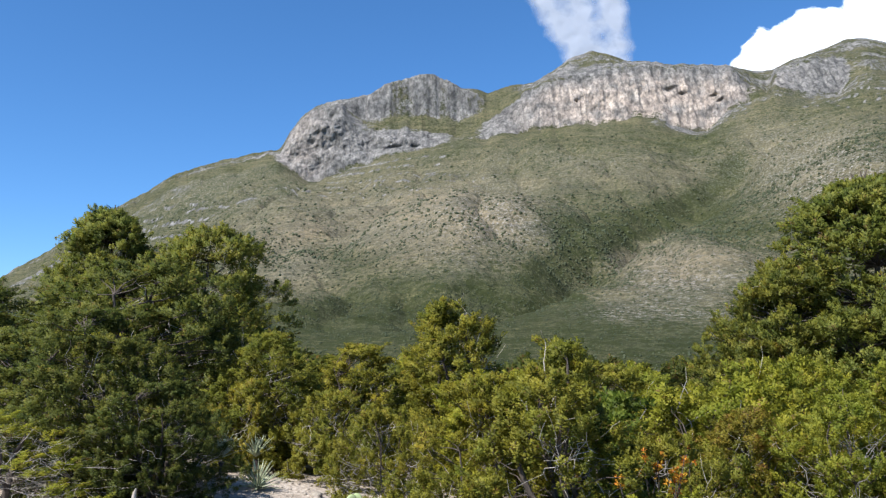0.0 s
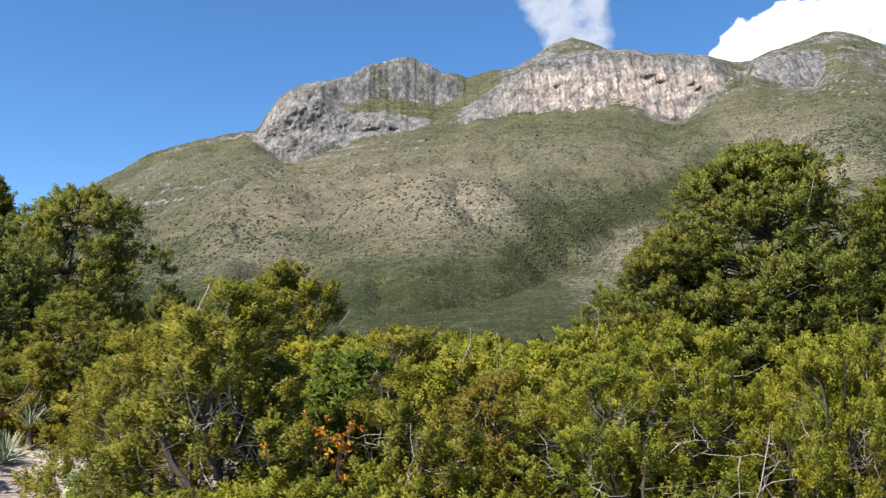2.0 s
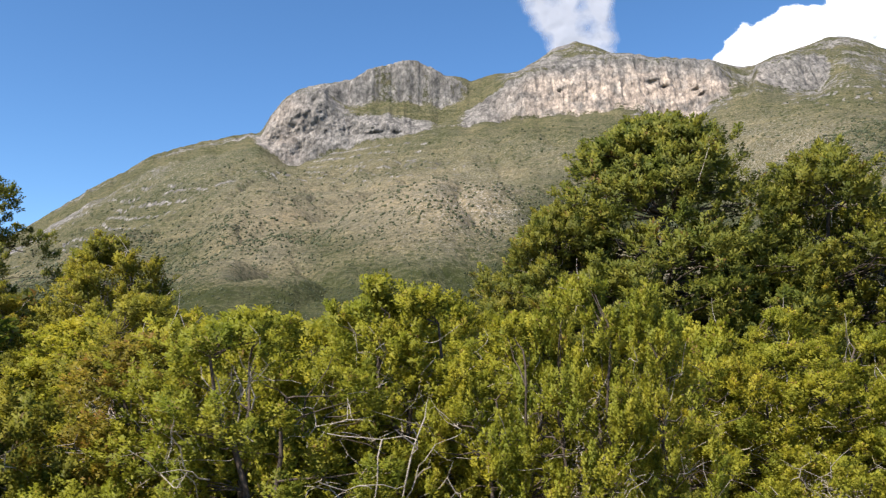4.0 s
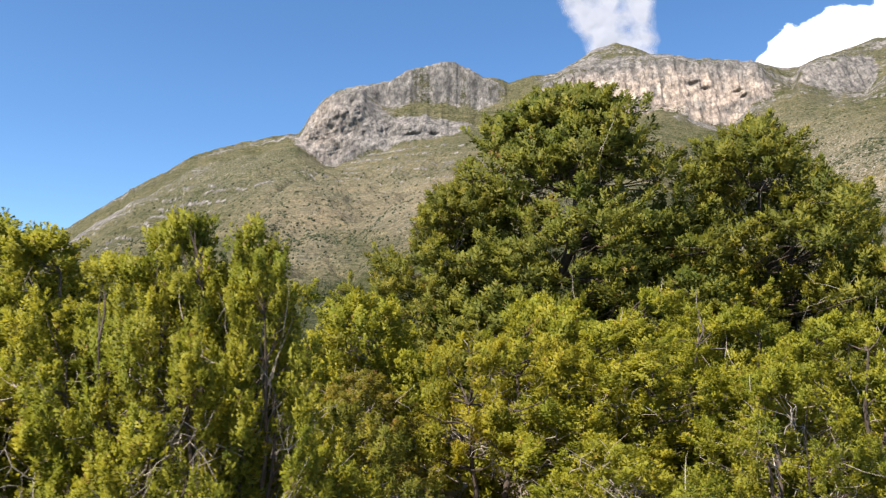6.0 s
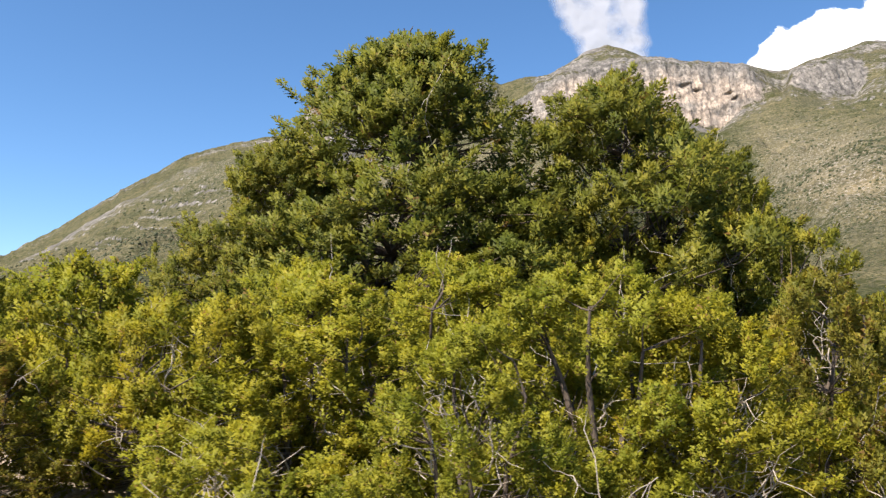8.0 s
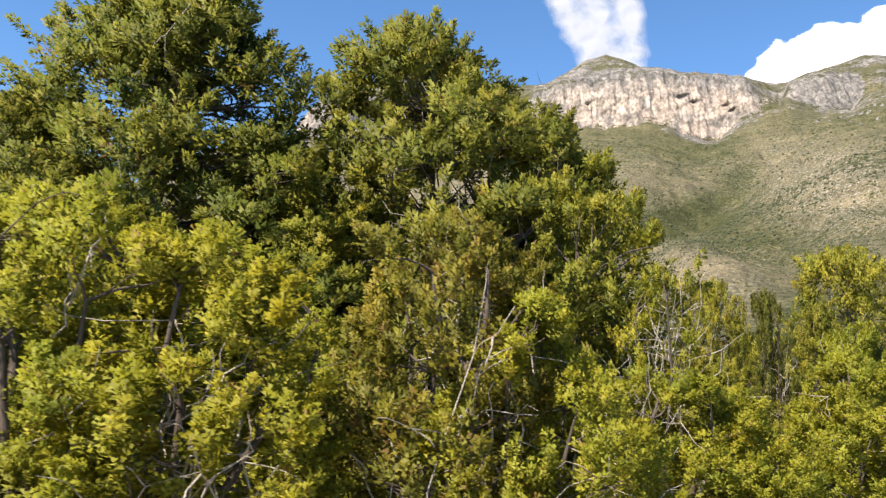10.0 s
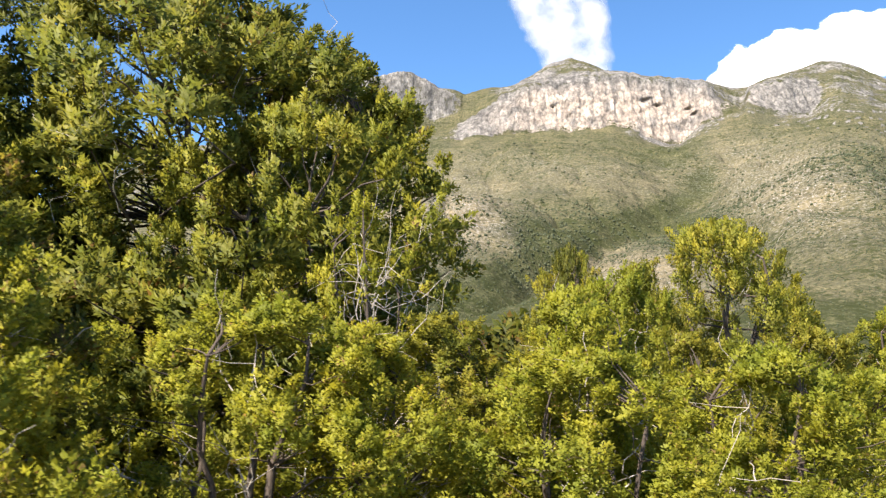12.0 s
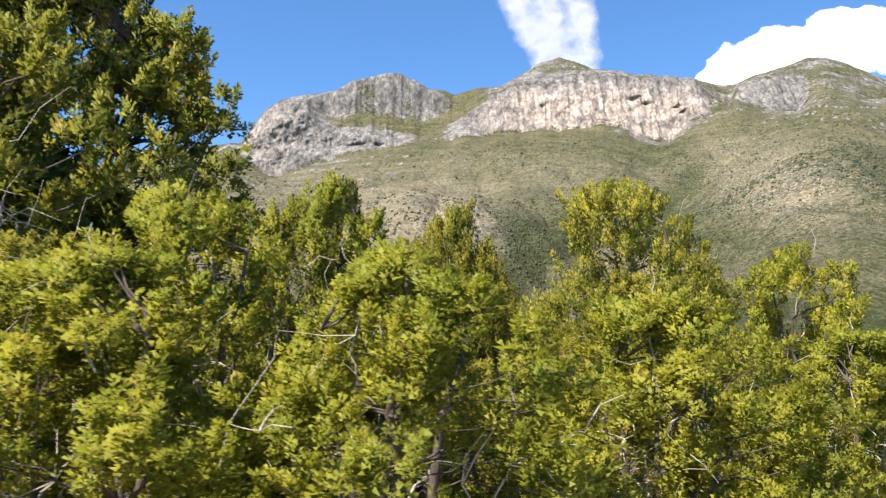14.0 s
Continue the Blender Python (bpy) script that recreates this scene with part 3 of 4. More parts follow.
# ---- clouds ----
def build_cloud(mat, swell, label, a0, a1, e0, e1, soft, full, puffs, seed):
    """A billowing sheet of vapour at 4300 m; puffs: a, e and radius, as parts of the distance."""
    A, E = np.meshgrid(np.linspace(a0, a1, 150), np.linspace(e0, e1, 110), indexing="ij")
    field = sum(np.exp(np.clip(3 * (r - np.hypot(A - ca, E - ce)) / soft, -30, 30)) for ca, ce, r in puffs)
    field = np.clip(np.log(field + 1e-9) / 3, -1.5, full)
    bulge = swell * 200 * np.clip(field, -0.5, 1.2) * (0.6 + 0.4 * fbm(A * 40, E * 40, 4, seed)) + swell * 70 * fbm(A * 60, E * 60, 5, seed + 3)
    v = np.stack((EYE[0] + A * 4300, 4400 - bulge, EYE[2] + E * 4300), -1).reshape(-1, 3)
    idx = np.arange(A.size).reshape(A.shape)
    f = np.stack((idx[:-1, :-1], idx[1:, :-1], idx[1:, 1:], idx[:-1, 1:]), -1).reshape(-1, 4)
    me = mesh_of("cloud", v, f, mat, True)
    me.attributes.new("vapour", "FLOAT", "POINT").data.foreach_set("value", field.ravel().astype(np.float32))
    tagged(new("cloud", me), label, "cloud", kind="structure")


rng = np.random.default_rng(11)
column = []
for k in range(40):
    u = k / 39
    half = 0.022 + 0.038 * u
    column.append((0.218 - 0.028 * u + rng.uniform(-half, half), 0.38 + 0.15 * u, rng.uniform(0.02, 0.03)))
build_cloud(THIN_CLOUD, 0.04, "thin white cloud rising behind the bare peak", 0.05, 0.34, 0.33, 0.62, 0.011, 1.5, column, 3)
bank = [(0.41, 0.38, 0.026), (0.43, 0.405, 0.024), (0.44, 0.418, 0.022), (0.465, 0.42, 0.028), (0.5, 0.43, 0.038), (0.54, 0.42, 0.046), (0.59, 0.45, 0.046), (0.64, 0.453, 0.05), (0.69, 0.44, 0.05), (0.46, 0.39, 0.04), (0.52, 0.4, 0.05), (0.57, 0.4, 0.05), (0.74, 0.41, 0.05)]
build_cloud(CUMULUS, 0.12, "bright white cumulus cloud over the far ridge", 0.34, 0.86, 0.3, 0.54, 0.012, 3.0, bank, 7)


# ---- plants ----
def turn_to(ways, rng):
    """Rotation matrices that carry z to the given directions, with a random spin."""
    z = ways / np.linalg.norm(ways, axis=1)[:, None]
    h = np.where(np.abs(z[:, 2:]) < 0.9, np.array((0, 0, 1.0)), np.array((1.0, 0, 0)))
    x = np.cross(h, z)
    x /= np.linalg.norm(x, axis=1)[:, None]
    y = np.cross(z, x)
    s = rng.uniform(0, 2 * np.pi, len(z))[:, None]
    return np.stack((x * np.cos(s) + y * np.sin(s), y * np.cos(s) - x * np.sin(s), z), -1)


def tuft(rng, blades, length, blade, wide, girth):
    """One leafy plume along z: short scales that bristle from a rounded, tapering body."""
    k = np.arange(blades) + 0.5
    u = k / blades  # from the foot of the plume to its tip
    spin = k * 2.39996 + rng.uniform(-0.5, 0.5, blades)
    out = np.stack((np.cos(spin), np.sin(spin), 0 * k), -1)
    up = np.array((0, 0, 1.0))
    body = girth * 1.55 * np.sqrt(u + 0.06) * (1 - u ** 2.4) * rng.uniform(0.35, 1.0, blades)
    way = out * (1.05 - 0.8 * u)[:, None] + up * (0.3 + 0.8 * u)[:, None] + rng.normal(0, 0.28, (blades, 3))
    way /= np.linalg.norm(way, axis=1)[:, None]
    root = up * (length * (u - 0.1))[:, None] + out * body[:, None]
    side = np.cross(way, rng.normal(0, 1, (blades, 3)))
    side /= np.linalg.norm(side, axis=1)[:, None]
    tip = root + way * blade * rng.uniform(0.7, 1.25, blades)[:, None]
    blunt = rng.uniform(0, 1, (blades, 1)) < 0.4
    a, b = np.where(blunt, tip, root), np.where(blunt, root, tip)
    v = np.stack((a + side * wide / 2, b, a - side * wide / 2), 1).reshape(-1, 3)  # most scales pointed, some blunt
    n = np.repeat(out * (1 - 0.55 * u)[:, None] + up * (0.1 + 0.75 * u)[:, None], 3, 0)
    return v, np.arange(blades * 3).reshape(-1, 3), n


def spread_tufts(places, ways, sizes, templates, rng, outward):
    """Plumes at the places given. Their leaves take the rounded shading of the plume and, less, of the clump that it sits on."""
    rot = turn_to(ways, rng)
    verts, faces, norms, sprig, base = [], [], [], [], 0
    pick = rng.integers(0, len(templates), len(places))
    for k, (v, f, n) in enumerate(templates):
        sel = np.where(pick == k)[0]
        if not len(sel):
            continue
        local = np.einsum("nij,vj->nvi", rot[sel], v) * sizes[sel][:, None, None]
        n = 0.7 * np.einsum("nij,vj->nvi", rot[sel], n) + 0.75 * outward[sel][:, None, :] + rng.normal(0, 0.25, local.shape)
        norms.append((n / np.linalg.norm(n, axis=2, keepdims=True)).reshape(-1, 3))
        verts.append((local + places[sel][:, None, :]).reshape(-1, 3))
        faces.append((f[None] + (np.arange(len(sel)) * len(v))[:, None, None] + base).reshape(-1, 3))
        sprig.append(np.repeat(rng.uniform(0, 1, len(sel)), len(v)))
        base += local.shape[0] * local.shape[1]
    v, f, n = np.concatenate(verts), np.concatenate(faces), np.concatenate(norms)
    g = np.cross(v[f[:, 1]] - v[f[:, 0]], v[f[:, 2]] - v[f[:, 0]])
    back = np.einsum("ij,ij->i", g, n[f].mean(1)) < 0
    f[back] = f[back][:, ::-1]
    return v, f, n, np.concatenate(sprig)


def leaf_mesh(name, spread, mat):
    v, f, n, sprig = spread
    me = mesh_of(name, v, f, mat, normals=n)
    me.attributes.new("sprig", "FLOAT", "POINT").data.foreach_set("value", sprig.astype(np.float32))
    return me


class Tubes:
    """Tapered crooked limbs gathered into one mesh."""
    def __init__(self, sides=5):
        self.v, self.f, self.n, self.sides = [], [], 0, sides

    def limb(self, a, b, r0, r1, rng, bends=5, crook=0.08):
        a, b = np.asarray(a, float), np.asarray(b, float)
        t = np.linspace(0, 1, bends + 1)[:, None]
        ln = np.linalg.norm(b - a)
        sway = rng.normal(0, crook * ln, (bends + 1, 3))
        sway[1:-1] = 0.7 * (sway[:-2] + 1.4 * sway[1:-1] + sway[2:]) / 1.7
        p = a + (b - a) * t + sway * np.sin(np.pi * np.clip(t, 0, 1)) ** 0.8
        w = b - a
        x = np.cross(w, (0.3, 0.2, 1) if abs(w[2]) < 0.9 * ln else (1, 0, 0))
        x /= np.linalg.norm(x)
        y = np.cross(w / ln, x)
        ang = np.arange(self.sides) * 2 * np.pi / self.sides
        ring = np.cos(ang)[:, None] * x + np.sin(ang)[:, None] * y
        r = (r0 + (r1 - r0) * t) * rng.uniform(0.85, 1.15, (bends + 1, 1))
        self.v.append((p[:, None, :] + ring[None] * r[:, None]).reshape(-1, 3))
        s = self.sides
        for i in range(bends):
            for j in range(s):
                k = self.n + i * s
                self.f.append((k + j, k + (j + 1) % s, k + s + (j + 1) % s, k + s + j))
        self.n += (bends + 1) * s
        return p

    def mesh(self, name, mat):
        return mesh_of(name, np.concatenate(self.v), np.array(self.f), mat, True)


def make_plant(name, label, category, group, leaf, rng, height, width, lobes, per_lobe, lobe_r, tuft_len, blade, blade_w, low=0.12, peak=0.5, stems=3, twigs=10, blades=13, spire=0.25, upward=0.7, trunk_r=0.05, twig_len=0.5, plume=1.0, filling=3, cone=0.0, girth=0.045):
    """A shrub or tree: stems and limbs, dead twigs, and a crown of leafy tufts held in uneven lobes. Its base stands at the origin."""
    thing = new(name)
    thing.empty_display_size = 0.1
    tagged(thing, label, category, group)
    # lobe centres inside an uneven envelope
    centres = []
    spins = rng.uniform(0, 2 * np.pi, 3)
    while len(centres) < lobes:
        h = low + (1 - low) * rng.uniform(0, 1) ** 1.25
        full = max(0.05, 1 - (abs(h - peak) / ((1 - peak) if h > peak else (peak - low + 0.25))) ** 2.0) ** 0.6
        if h > peak:
            full += cone * (0.06 + 0.9 * (1 - h) / (1 - peak) - full)
        ang = rng.uniform(0, 2 * np.pi)
        wob = 1 + (1 - 0.7 * cone) * 0.22 * math.sin(2 * ang + spins[0]) + (1 - 0.7 * cone) * 0.16 * math.sin(3 * ang + spins[1] + 5 * h)
        rad = (width / 2 - lobe_r * 0.5) * full * wob * rng.uniform(0.25, 1) ** 0.5
        dip = (1 - cone) * 0.13 * (1 + math.sin(2 * ang + spins[2])) * min(1, 2 * rad / (0.4 * width))
        centres.append((rad * math.cos(ang), rad * math.sin(ang), h * (1 - dip) * (height - lobe_r * 0.8)))
    centres = np.array(centres)
    wood = Tubes(6)
    roots = []
    for k in range(stems):
        ang = k * 2 * np.pi / stems + rng.uniform(-0.5, 0.5)
        top = np.array((math.cos(ang) * width * 0.16, math.sin(ang) * width * 0.16, height * rng.uniform(0.6, 0.85))) if stems > 1 else np.array((rng.normal(0, 0.08), rng.normal(0, 0.08), height * 0.88))
        foot = np.array((math.cos(ang) * trunk_r * 1.2, math.sin(ang) * trunk_r * 1.2, -0.08)) if stems > 1 else np.array((0, 0, -0.08))
        roots.append(wood.limb(foot, top, trunk_r * rng.uniform(0.7, 1.1), trunk_r * 0.2, rng, 9, 0.035))
    roots = np.concatenate(roots)
    for c in centres:
        below = roots[roots[:, 2] < c[2] + 0.05]
        if len(below) == 0:
            below = roots
        d = np.linalg.norm(below - c, axis=1) + 0.8 * np.maximum(0, below[:, 2] - c[2] + 0.15)
        wood.limb(below[np.argmin(d)], c, trunk_r * rng.uniform(0.1, 0.24), trunk_r * 0.05, rng, 4, 0.09)
    part("trunk", wood.mesh("trunk", BARK), thing)
    # crown
    templates = [tuft(rng, blades, tuft_len, blade, blade_w, girth) for _ in range(5)]
    places, ways, sizes, outs = [], [], [], []
    for c in centres:
        r = lobe_r * rng.uniform(0.65, 1.25)
        m = int(per_lobe * (r / lobe_r) ** 2)
        w = rng.normal(0, 1, (m, 3))
        w /= np.linalg.norm(w, axis=1)[:, None]
        w[:, 2] = np.where((w[:, 2] < -0.35) & (rng.uniform(0, 1, m) < 0.75), -w[:, 2], w[:, 2])
        out = c * np.array((1, 1, 0))
        out = out / (np.linalg.norm(out) + 0.05)
        depth = rng.uniform(0.62, 1.04, m)[:, None]
        slim = 1.0 if plume < 1.2 else 0.84
        places.append(c + w * r * depth * np.array((slim, slim, 0.85 * plume)))
        ways.append(w * 0.75 + out * 0.3 + np.array((0, 0, upward)) + rng.normal(0, 0.25, (m, 3)))
        sizes.append(rng.uniform(0.75, 1.3, m))
        outs.append(w + out * 0.25 + np.array((0, 0, 0.15)))
        # coarse sprays that close the inside of the lobe
        places.append(c + w[:filling] * r * 0.25)
        ways.append(w[:filling] + np.array((0, 0, 0.4)))
        sizes.append(np.full(len(w[:filling]), 1.45))
        outs.append(w[:filling])
        # leaders that poke out of the outline
        k = max(1, int(spire * 6))
        stem = rng.uniform(0, 1, (k * 5, 1))
        lead = np.repeat(rng.normal(0, 0.35, (k, 3)) + np.array((0, 0, 1.0)) + out * 0.4, 5, 0)
        places.append(c + lead * (r * (0.7 + (0.45 + spire) * stem)))
        ways.append(lead + rng.normal(0, 0.3, (k * 5, 3)))
        sizes.append(rng.uniform(0.7, 1.1, k * 5))
        outs.append(lead * 0.6 + rng.normal(0, 0.4, lead.shape))
    places = np.concatenate(places)
    places[:, 2] = np.maximum(places[:, 2], 0.06)
    over = np.maximum(places[:, 2] - 0.8 * height, 0)
    places[:, 2] -= over - 0.2 * height * np.tanh(over / (0.3 * height))
    leaves = spread_tufts(places, np.concatenate(ways), np.concatenate(sizes), templates, rng, np.concatenate(outs))
    part("crown", leaf_mesh("crown", leaves, leaf), thing)["kind"] = "stuff"
    if twigs:
        dead = Tubes(4)
        for k in range(twigs):
            c = centres[rng.integers(0, lobes)]
            w = rng.normal(0, 1, 3) + c * np.array((1.2, 1.2, 0)) / (width / 2)
            w /= np.linalg.norm(w)
            a = c * np.array((0.6, 0.6, 0.75))
            b = c + w * max(1.6 * lobe_r, 0.17) * rng.uniform(0.5, 1.5) * twig_len / 0.5
            p = dead.limb(a, b, 0.0045, 0.0015, rng, 8, 0.11)
            for j in range(3):
                q = p[rng.integers(2, 6)]
                dead.limb(q, q + rng.normal(0, 0.13, 3) * twig_len / 0.5, 0.003, 0.0012, rng, 3, 0.12)
        part("deadwood", dead.mesh("deadwood", DEADWOOD), thing, "bleached grey dead twigs")["kind"] = "stuff"
    return thing


def stand(ob, x, y, spin, wide=1.0, tall=1.0):
    z = float(ground_height(x, y))
    return pose(x, y, z - 0.02, 0, 0, spin) @ Matrix.Diagonal((wide, wide, tall, 1))


PROTO = {}


def proto(key, **kw):
    rng = np.random.default_rng(sum(ord(c) * 7 for c in key))
    PROTO[key] = [make_plant(rng=rng, **kw), kw["height"], kw["width"], False]


SHRUB = dict(name="juniper_bush", category="bush", group="juniper bushes", leaf=JUNIPER, height=2.3, lobes=175, per_lobe=12, lobe_r=0.095, tuft_len=0.062, girth=0.023, blade=0.021, blade_w=0.0135, blades=22, low=0.0, peak=0.3, plume=2.3, upward=1.3, filling=2, stems=4, twigs=50, trunk_r=0.035, spire=0.4)
proto("bush_a", label="yellow-green juniper bush with dense upright sprays", width=1.6, **SHRUB)
proto("bush_olive", label="dark olive juniper bush with dense sprays", width=1.6, **{**SHRUB, "leaf": OLIVE, "twigs": 36})
proto("bush_olive_tall", label="tall narrow dark olive juniper bush", width=1.15, **{**SHRUB, "peak": 0.25, "leaf": OLIVE, "lobes": 145, "spire": 0.5})
proto("bush_b", label="yellow-green juniper bush with dense upright sprays", width=1.5, **{**SHRUB, "peak": 0.25})
proto("bush_c", label="yellow-green juniper bush with bare grey twigs", width=1.8, **{**SHRUB, "peak": 0.4, "twigs": 80, "lobes": 165})
proto("bush_d", label="tall narrow juniper bush with pointed leaders", width=1.15, **{**SHRUB, "peak": 0.25, "lobes": 145, "spire": 0.5})
proto("bush_rust", label="juniper bush turning rusty brown", width=1.5, **{**SHRUB, "leaf": RUSTY, "twigs": 44, "lobes": 165})
proto("bush_green", label="fresh green broad-leaved shrub", width=1.3, **{**SHRUB, "name": "shrub", "group": "", "leaf": BROADLEAF, "blade": 0.055, "blade_w": 0.034, "blades": 14, "lobes": 60, "lobe_r": 0.16, "plume": 1.2, "tuft_len": 0.1, "girth": 0.045, "twigs": 4})
proto("bush_dead", label="half-dead bush of tangled bleached twigs", width=1.6, **{**SHRUB, "lobes": 46, "per_lobe": 7, "twigs": 90, "twig_len": 0.8, "name": "dead_bush", "group": ""})
proto("bush_dark", label="dense dark green juniper bush, its green deepened for shade", width=1.8, **{**SHRUB, "leaf": DARK_SHADED_JUNIPER})
proto("bush_low", label="low juniper bush at the edge of the path", width=1.25, **{**SHRUB, "height": 1.0, "lobes": 70, "twigs": 44})
proto("bush_short", label="knee-high to waist-high yellow-green juniper bush", width=1.5, **{**SHRUB, "height": 1.25, "trunk_r": 0.02, "lobes": 105, "twigs": 50})
proto("bush_short_twiggy", label="waist-high juniper bush with many bare grey twigs", width=1.5, **{**SHRUB, "peak": 0.25, "height": 1.25, "trunk_r": 0.02, "lobes": 92, "twigs": 76})
proto("bush_short_olive", label="waist-high dark olive juniper bush", width=1.5, **{**SHRUB, "height": 1.25, "trunk_r": 0.02, "lobes": 100, "twigs": 54, "leaf": OLIVE})
proto("tree_dark", label="bushy young pinyon tree, its green darkened for shade", name="pinyon_tree", category="tree", group="pinyon trees", leaf=DARK_SHADED_JUNIPER, height=3.0, width=2.3, lobes=190, per_lobe=13, lobe_r=0.17, peak=0.5, tuft_len=0.085, girth=0.03, blade=0.034, blade_w=0.018, blades=24, filling=2, stems=2, twigs=24, trunk_r=0.07, twig_len=0.7, spire=0.2, low=0.08)
proto("bush_trunk", label="small juniper with a raised crown on a bare dark trunk", width=1.6, **{**SHRUB, "peak": 0.72, "height": 1.7, "low": 0.46, "lobes": 120, "stems": 2, "trunk_r": 0.042, "twigs": 40})
proto("bush_big", label="broad dense bright green juniper", height=3.2, width=3.1, **{**{k: v for k, v in SHRUB.items() if k != "height"}, "leaf": BRIGHT_PINYON, "lobes": 210, "per_lobe": 14, "lobe_r": 0.2, "tuft_len": 0.11, "girth": 0.04, "blade": 0.036, "blade_w": 0.022, "blades": 24, "twigs": 20, "trunk_r": 0.07, "twig_len": 0.7})
THIN = {**SHRUB, "height": 1.8, "lobes": 105, "per_lobe": 12, "lobe_r": 0.125, "plume": 1.7, "tuft_len": 0.08, "girth": 0.028, "blade": 0.027, "blade_w": 0.019, "blades": 20, "twigs": 18, "filling": 2}
proto("scrub_a", label="yellow-green juniper bush in the thicket", width=1.7, **THIN)
proto("scrub_b", label="yellow-green juniper bush in the thicket", width=1.5, **{**THIN, "peak": 0.25})
proto("scrub_c", label="dark olive juniper bush in the thicket", width=1.6, **{**THIN, "peak": 0.4, "leaf": PINYON})
TREE = dict(name="pinyon_tree", category="tree", group="pinyon trees", leaf=PINYON, tuft_len=0.1, girth=0.034, blade=0.042, blade_w=0.021, blades=24, filling=3, stems=2, twigs=34, trunk_r=0.085, twig_len=0.42, spire=0.12, low=0.12, upward=0.55)
proto("tree_a", label="dark green pinyon tree with a pointed dense crown", height=5.0, width=3.6, lobes=430, per_lobe=14, lobe_r=0.2, peak=0.32, cone=0.62, **{**TREE, "stems": 1, "trunk_r": 0.1})
proto("tree_b", label="dark green pinyon tree with a broad domed crown", height=4.6, width=3.2, lobes=340, per_lobe=14, lobe_r=0.2, peak=0.52, cone=0.12, **{**TREE, "stems": 1, "low": 0.06, "trunk_r": 0.07})
proto("tree_c", label="rounded bright green pinyon tree", height=3.6, width=2.3, lobes=190, per_lobe=13, lobe_r=0.17, peak=0.5, **{**TREE, "low": 0.22, "leaf": BRIGHT_PINYON, "tuft_len": 0.085, "girth": 0.03, "blade": 0.036})
WOOD = dict(name="woodland_tree", category="tree", group="woodland trees", leaf=FAR_LEAF, lobes=20, per_lobe=9, lobe_r=0.42, tuft_len=0.4, girth=0.16, blade=0.16, blade_w=0.11, blades=14, stems=2, twigs=0, trunk_r=0.06, filling=0)
proto("wood_a", label="olive green juniper in the valley woodland", height=2.4, width=2.3, **WOOD)
proto("wood_b", label="olive green juniper in the valley woodland", height=2.8, width=2.0, peak=0.4, **WOOD)


THICKET = {"bush_a": "scrub_a", "bush_b": "scrub_b", "bush_c": "scrub_a"}  # coarser foliage for bushes set back from the path


SHORT = {"bush_olive": "bush_short_olive", "bush_a": "bush_short", "bush_b": "bush_short_twiggy", "bush_c": "bush_short_twiggy", "bush_d": "bush_short"}  # young bushes


def plant(key, x, y, top=None, width=None, spin=0.0, tall=None):
    """Stands one plant of that kind at x, y, with its top at height top and that width."""
    if key in THICKET and (x - START[0]) * ACROSS[0] + (y - START[1]) * ACROSS[1] > 6.0:
        key = THICKET[key]
    z = float(ground_height(x, y))
    if key in SHORT and (tall if tall is not None else top - z) < 1.5:
        key = SHORT[key]
    first, h, w, used = PROTO[key]
    th = 1.05 * (tall if tall is not None else top - z) / h
    tw = 1.12 * (width or w) / w
    m = stand(first, x, y, spin, tw, th)
    if used:
        return copy_thing(first, m @ Matrix.Diagonal((*first.scale, 1)).inverted())
    PROTO[key][3] = True
    first.matrix_basis = m
    return first


# trees
plant("tree_a", 8.85, 13.0, 5.12, 4.6, 20)
plant("tree_b", 11.65, 13.35, 4.75, 3.9, 75)
plant("tree_c", 12.85, 14.2, 4.1, 2.9, 10)
plant("tree_c", 12.85, 12.4, 2.85, 1.9, 130)
plant("tree_b", 7.4, 12.95, 3.75, 2.6, 110)
plant("tree_b", -3.1, 15.8, 5.1, 3.1, 200)
plant("tree_a", -5.4, 16.2, 5.6, 3.6, 150)
plant("tree_b", -8.4, 15.0, 4.4, 3.2, 290)
plant("bush_big", 19.3, 19.6, 3.3, 3.7, 60)
plant("bush_big", 16.4, 18.5, 2.5, 1.9, 300)

# bushes, from the start of the path onward
# dark foliage here stands in for the shaded sides of these bushes
plant("bush_dark", -1.6, 6.9, 2.65, 2.0, 10)
plant("bush_dark", -1.2, 6.5, 2.35, 1.3, 150)
plant("bush_dark", -0.75, 6.3, 1.95, 1.1, 310)
plant("bush_dark", -1.25, 7.5, 2.1, 1.25, 250)
plant("tree_c", 10.2, 12.6, 2.6, 2.4, 300)
plant("bush_olive", -0.65, 9.45, 1.9, 1.4, 40)
plant("bush_olive", 0.35, 8.85, 1.75, 1.3, 100)
plant("bush_olive", 1.1, 7.35, 1.6, 1.0, 330)
plant("bush_dark", 15.38, 13.56, 1.85, 0.8, 20)
plant("bush_olive_tall", 16.39, 14.3, 1.85, 1.0, 200)
# these two trees are darkened in colour too, as if seen from their shaded side
plant("tree_dark", -2.5, 10.4, 3.6, 2.6, 80)
plant("tree_dark", -4.4, 9.6, 3.3, 2.6, 180)
plant("bush_b", 6.25, 5.45, 1.9, 0.8, 30)
plant("bush_d", 6.56, 5.5, 1.9, 0.6, 190)
plant("bush_a", 5.7, 7.0, 1.6, 1.6, 75)
plant("bush_c", 5.95, 5.6, 1.75, 1.15, 15)
# darker olive foliage chosen to put this spot's shade into the colour
plant("bush_olive", 6.65, 7.0, 1.0, 1.2, 275)
plant("bush_d", 15.3, 11.7, 1.45, 0.95, 250)
plant("bush_a", 14.9, 10.9, 1.15, 1.5, 230)
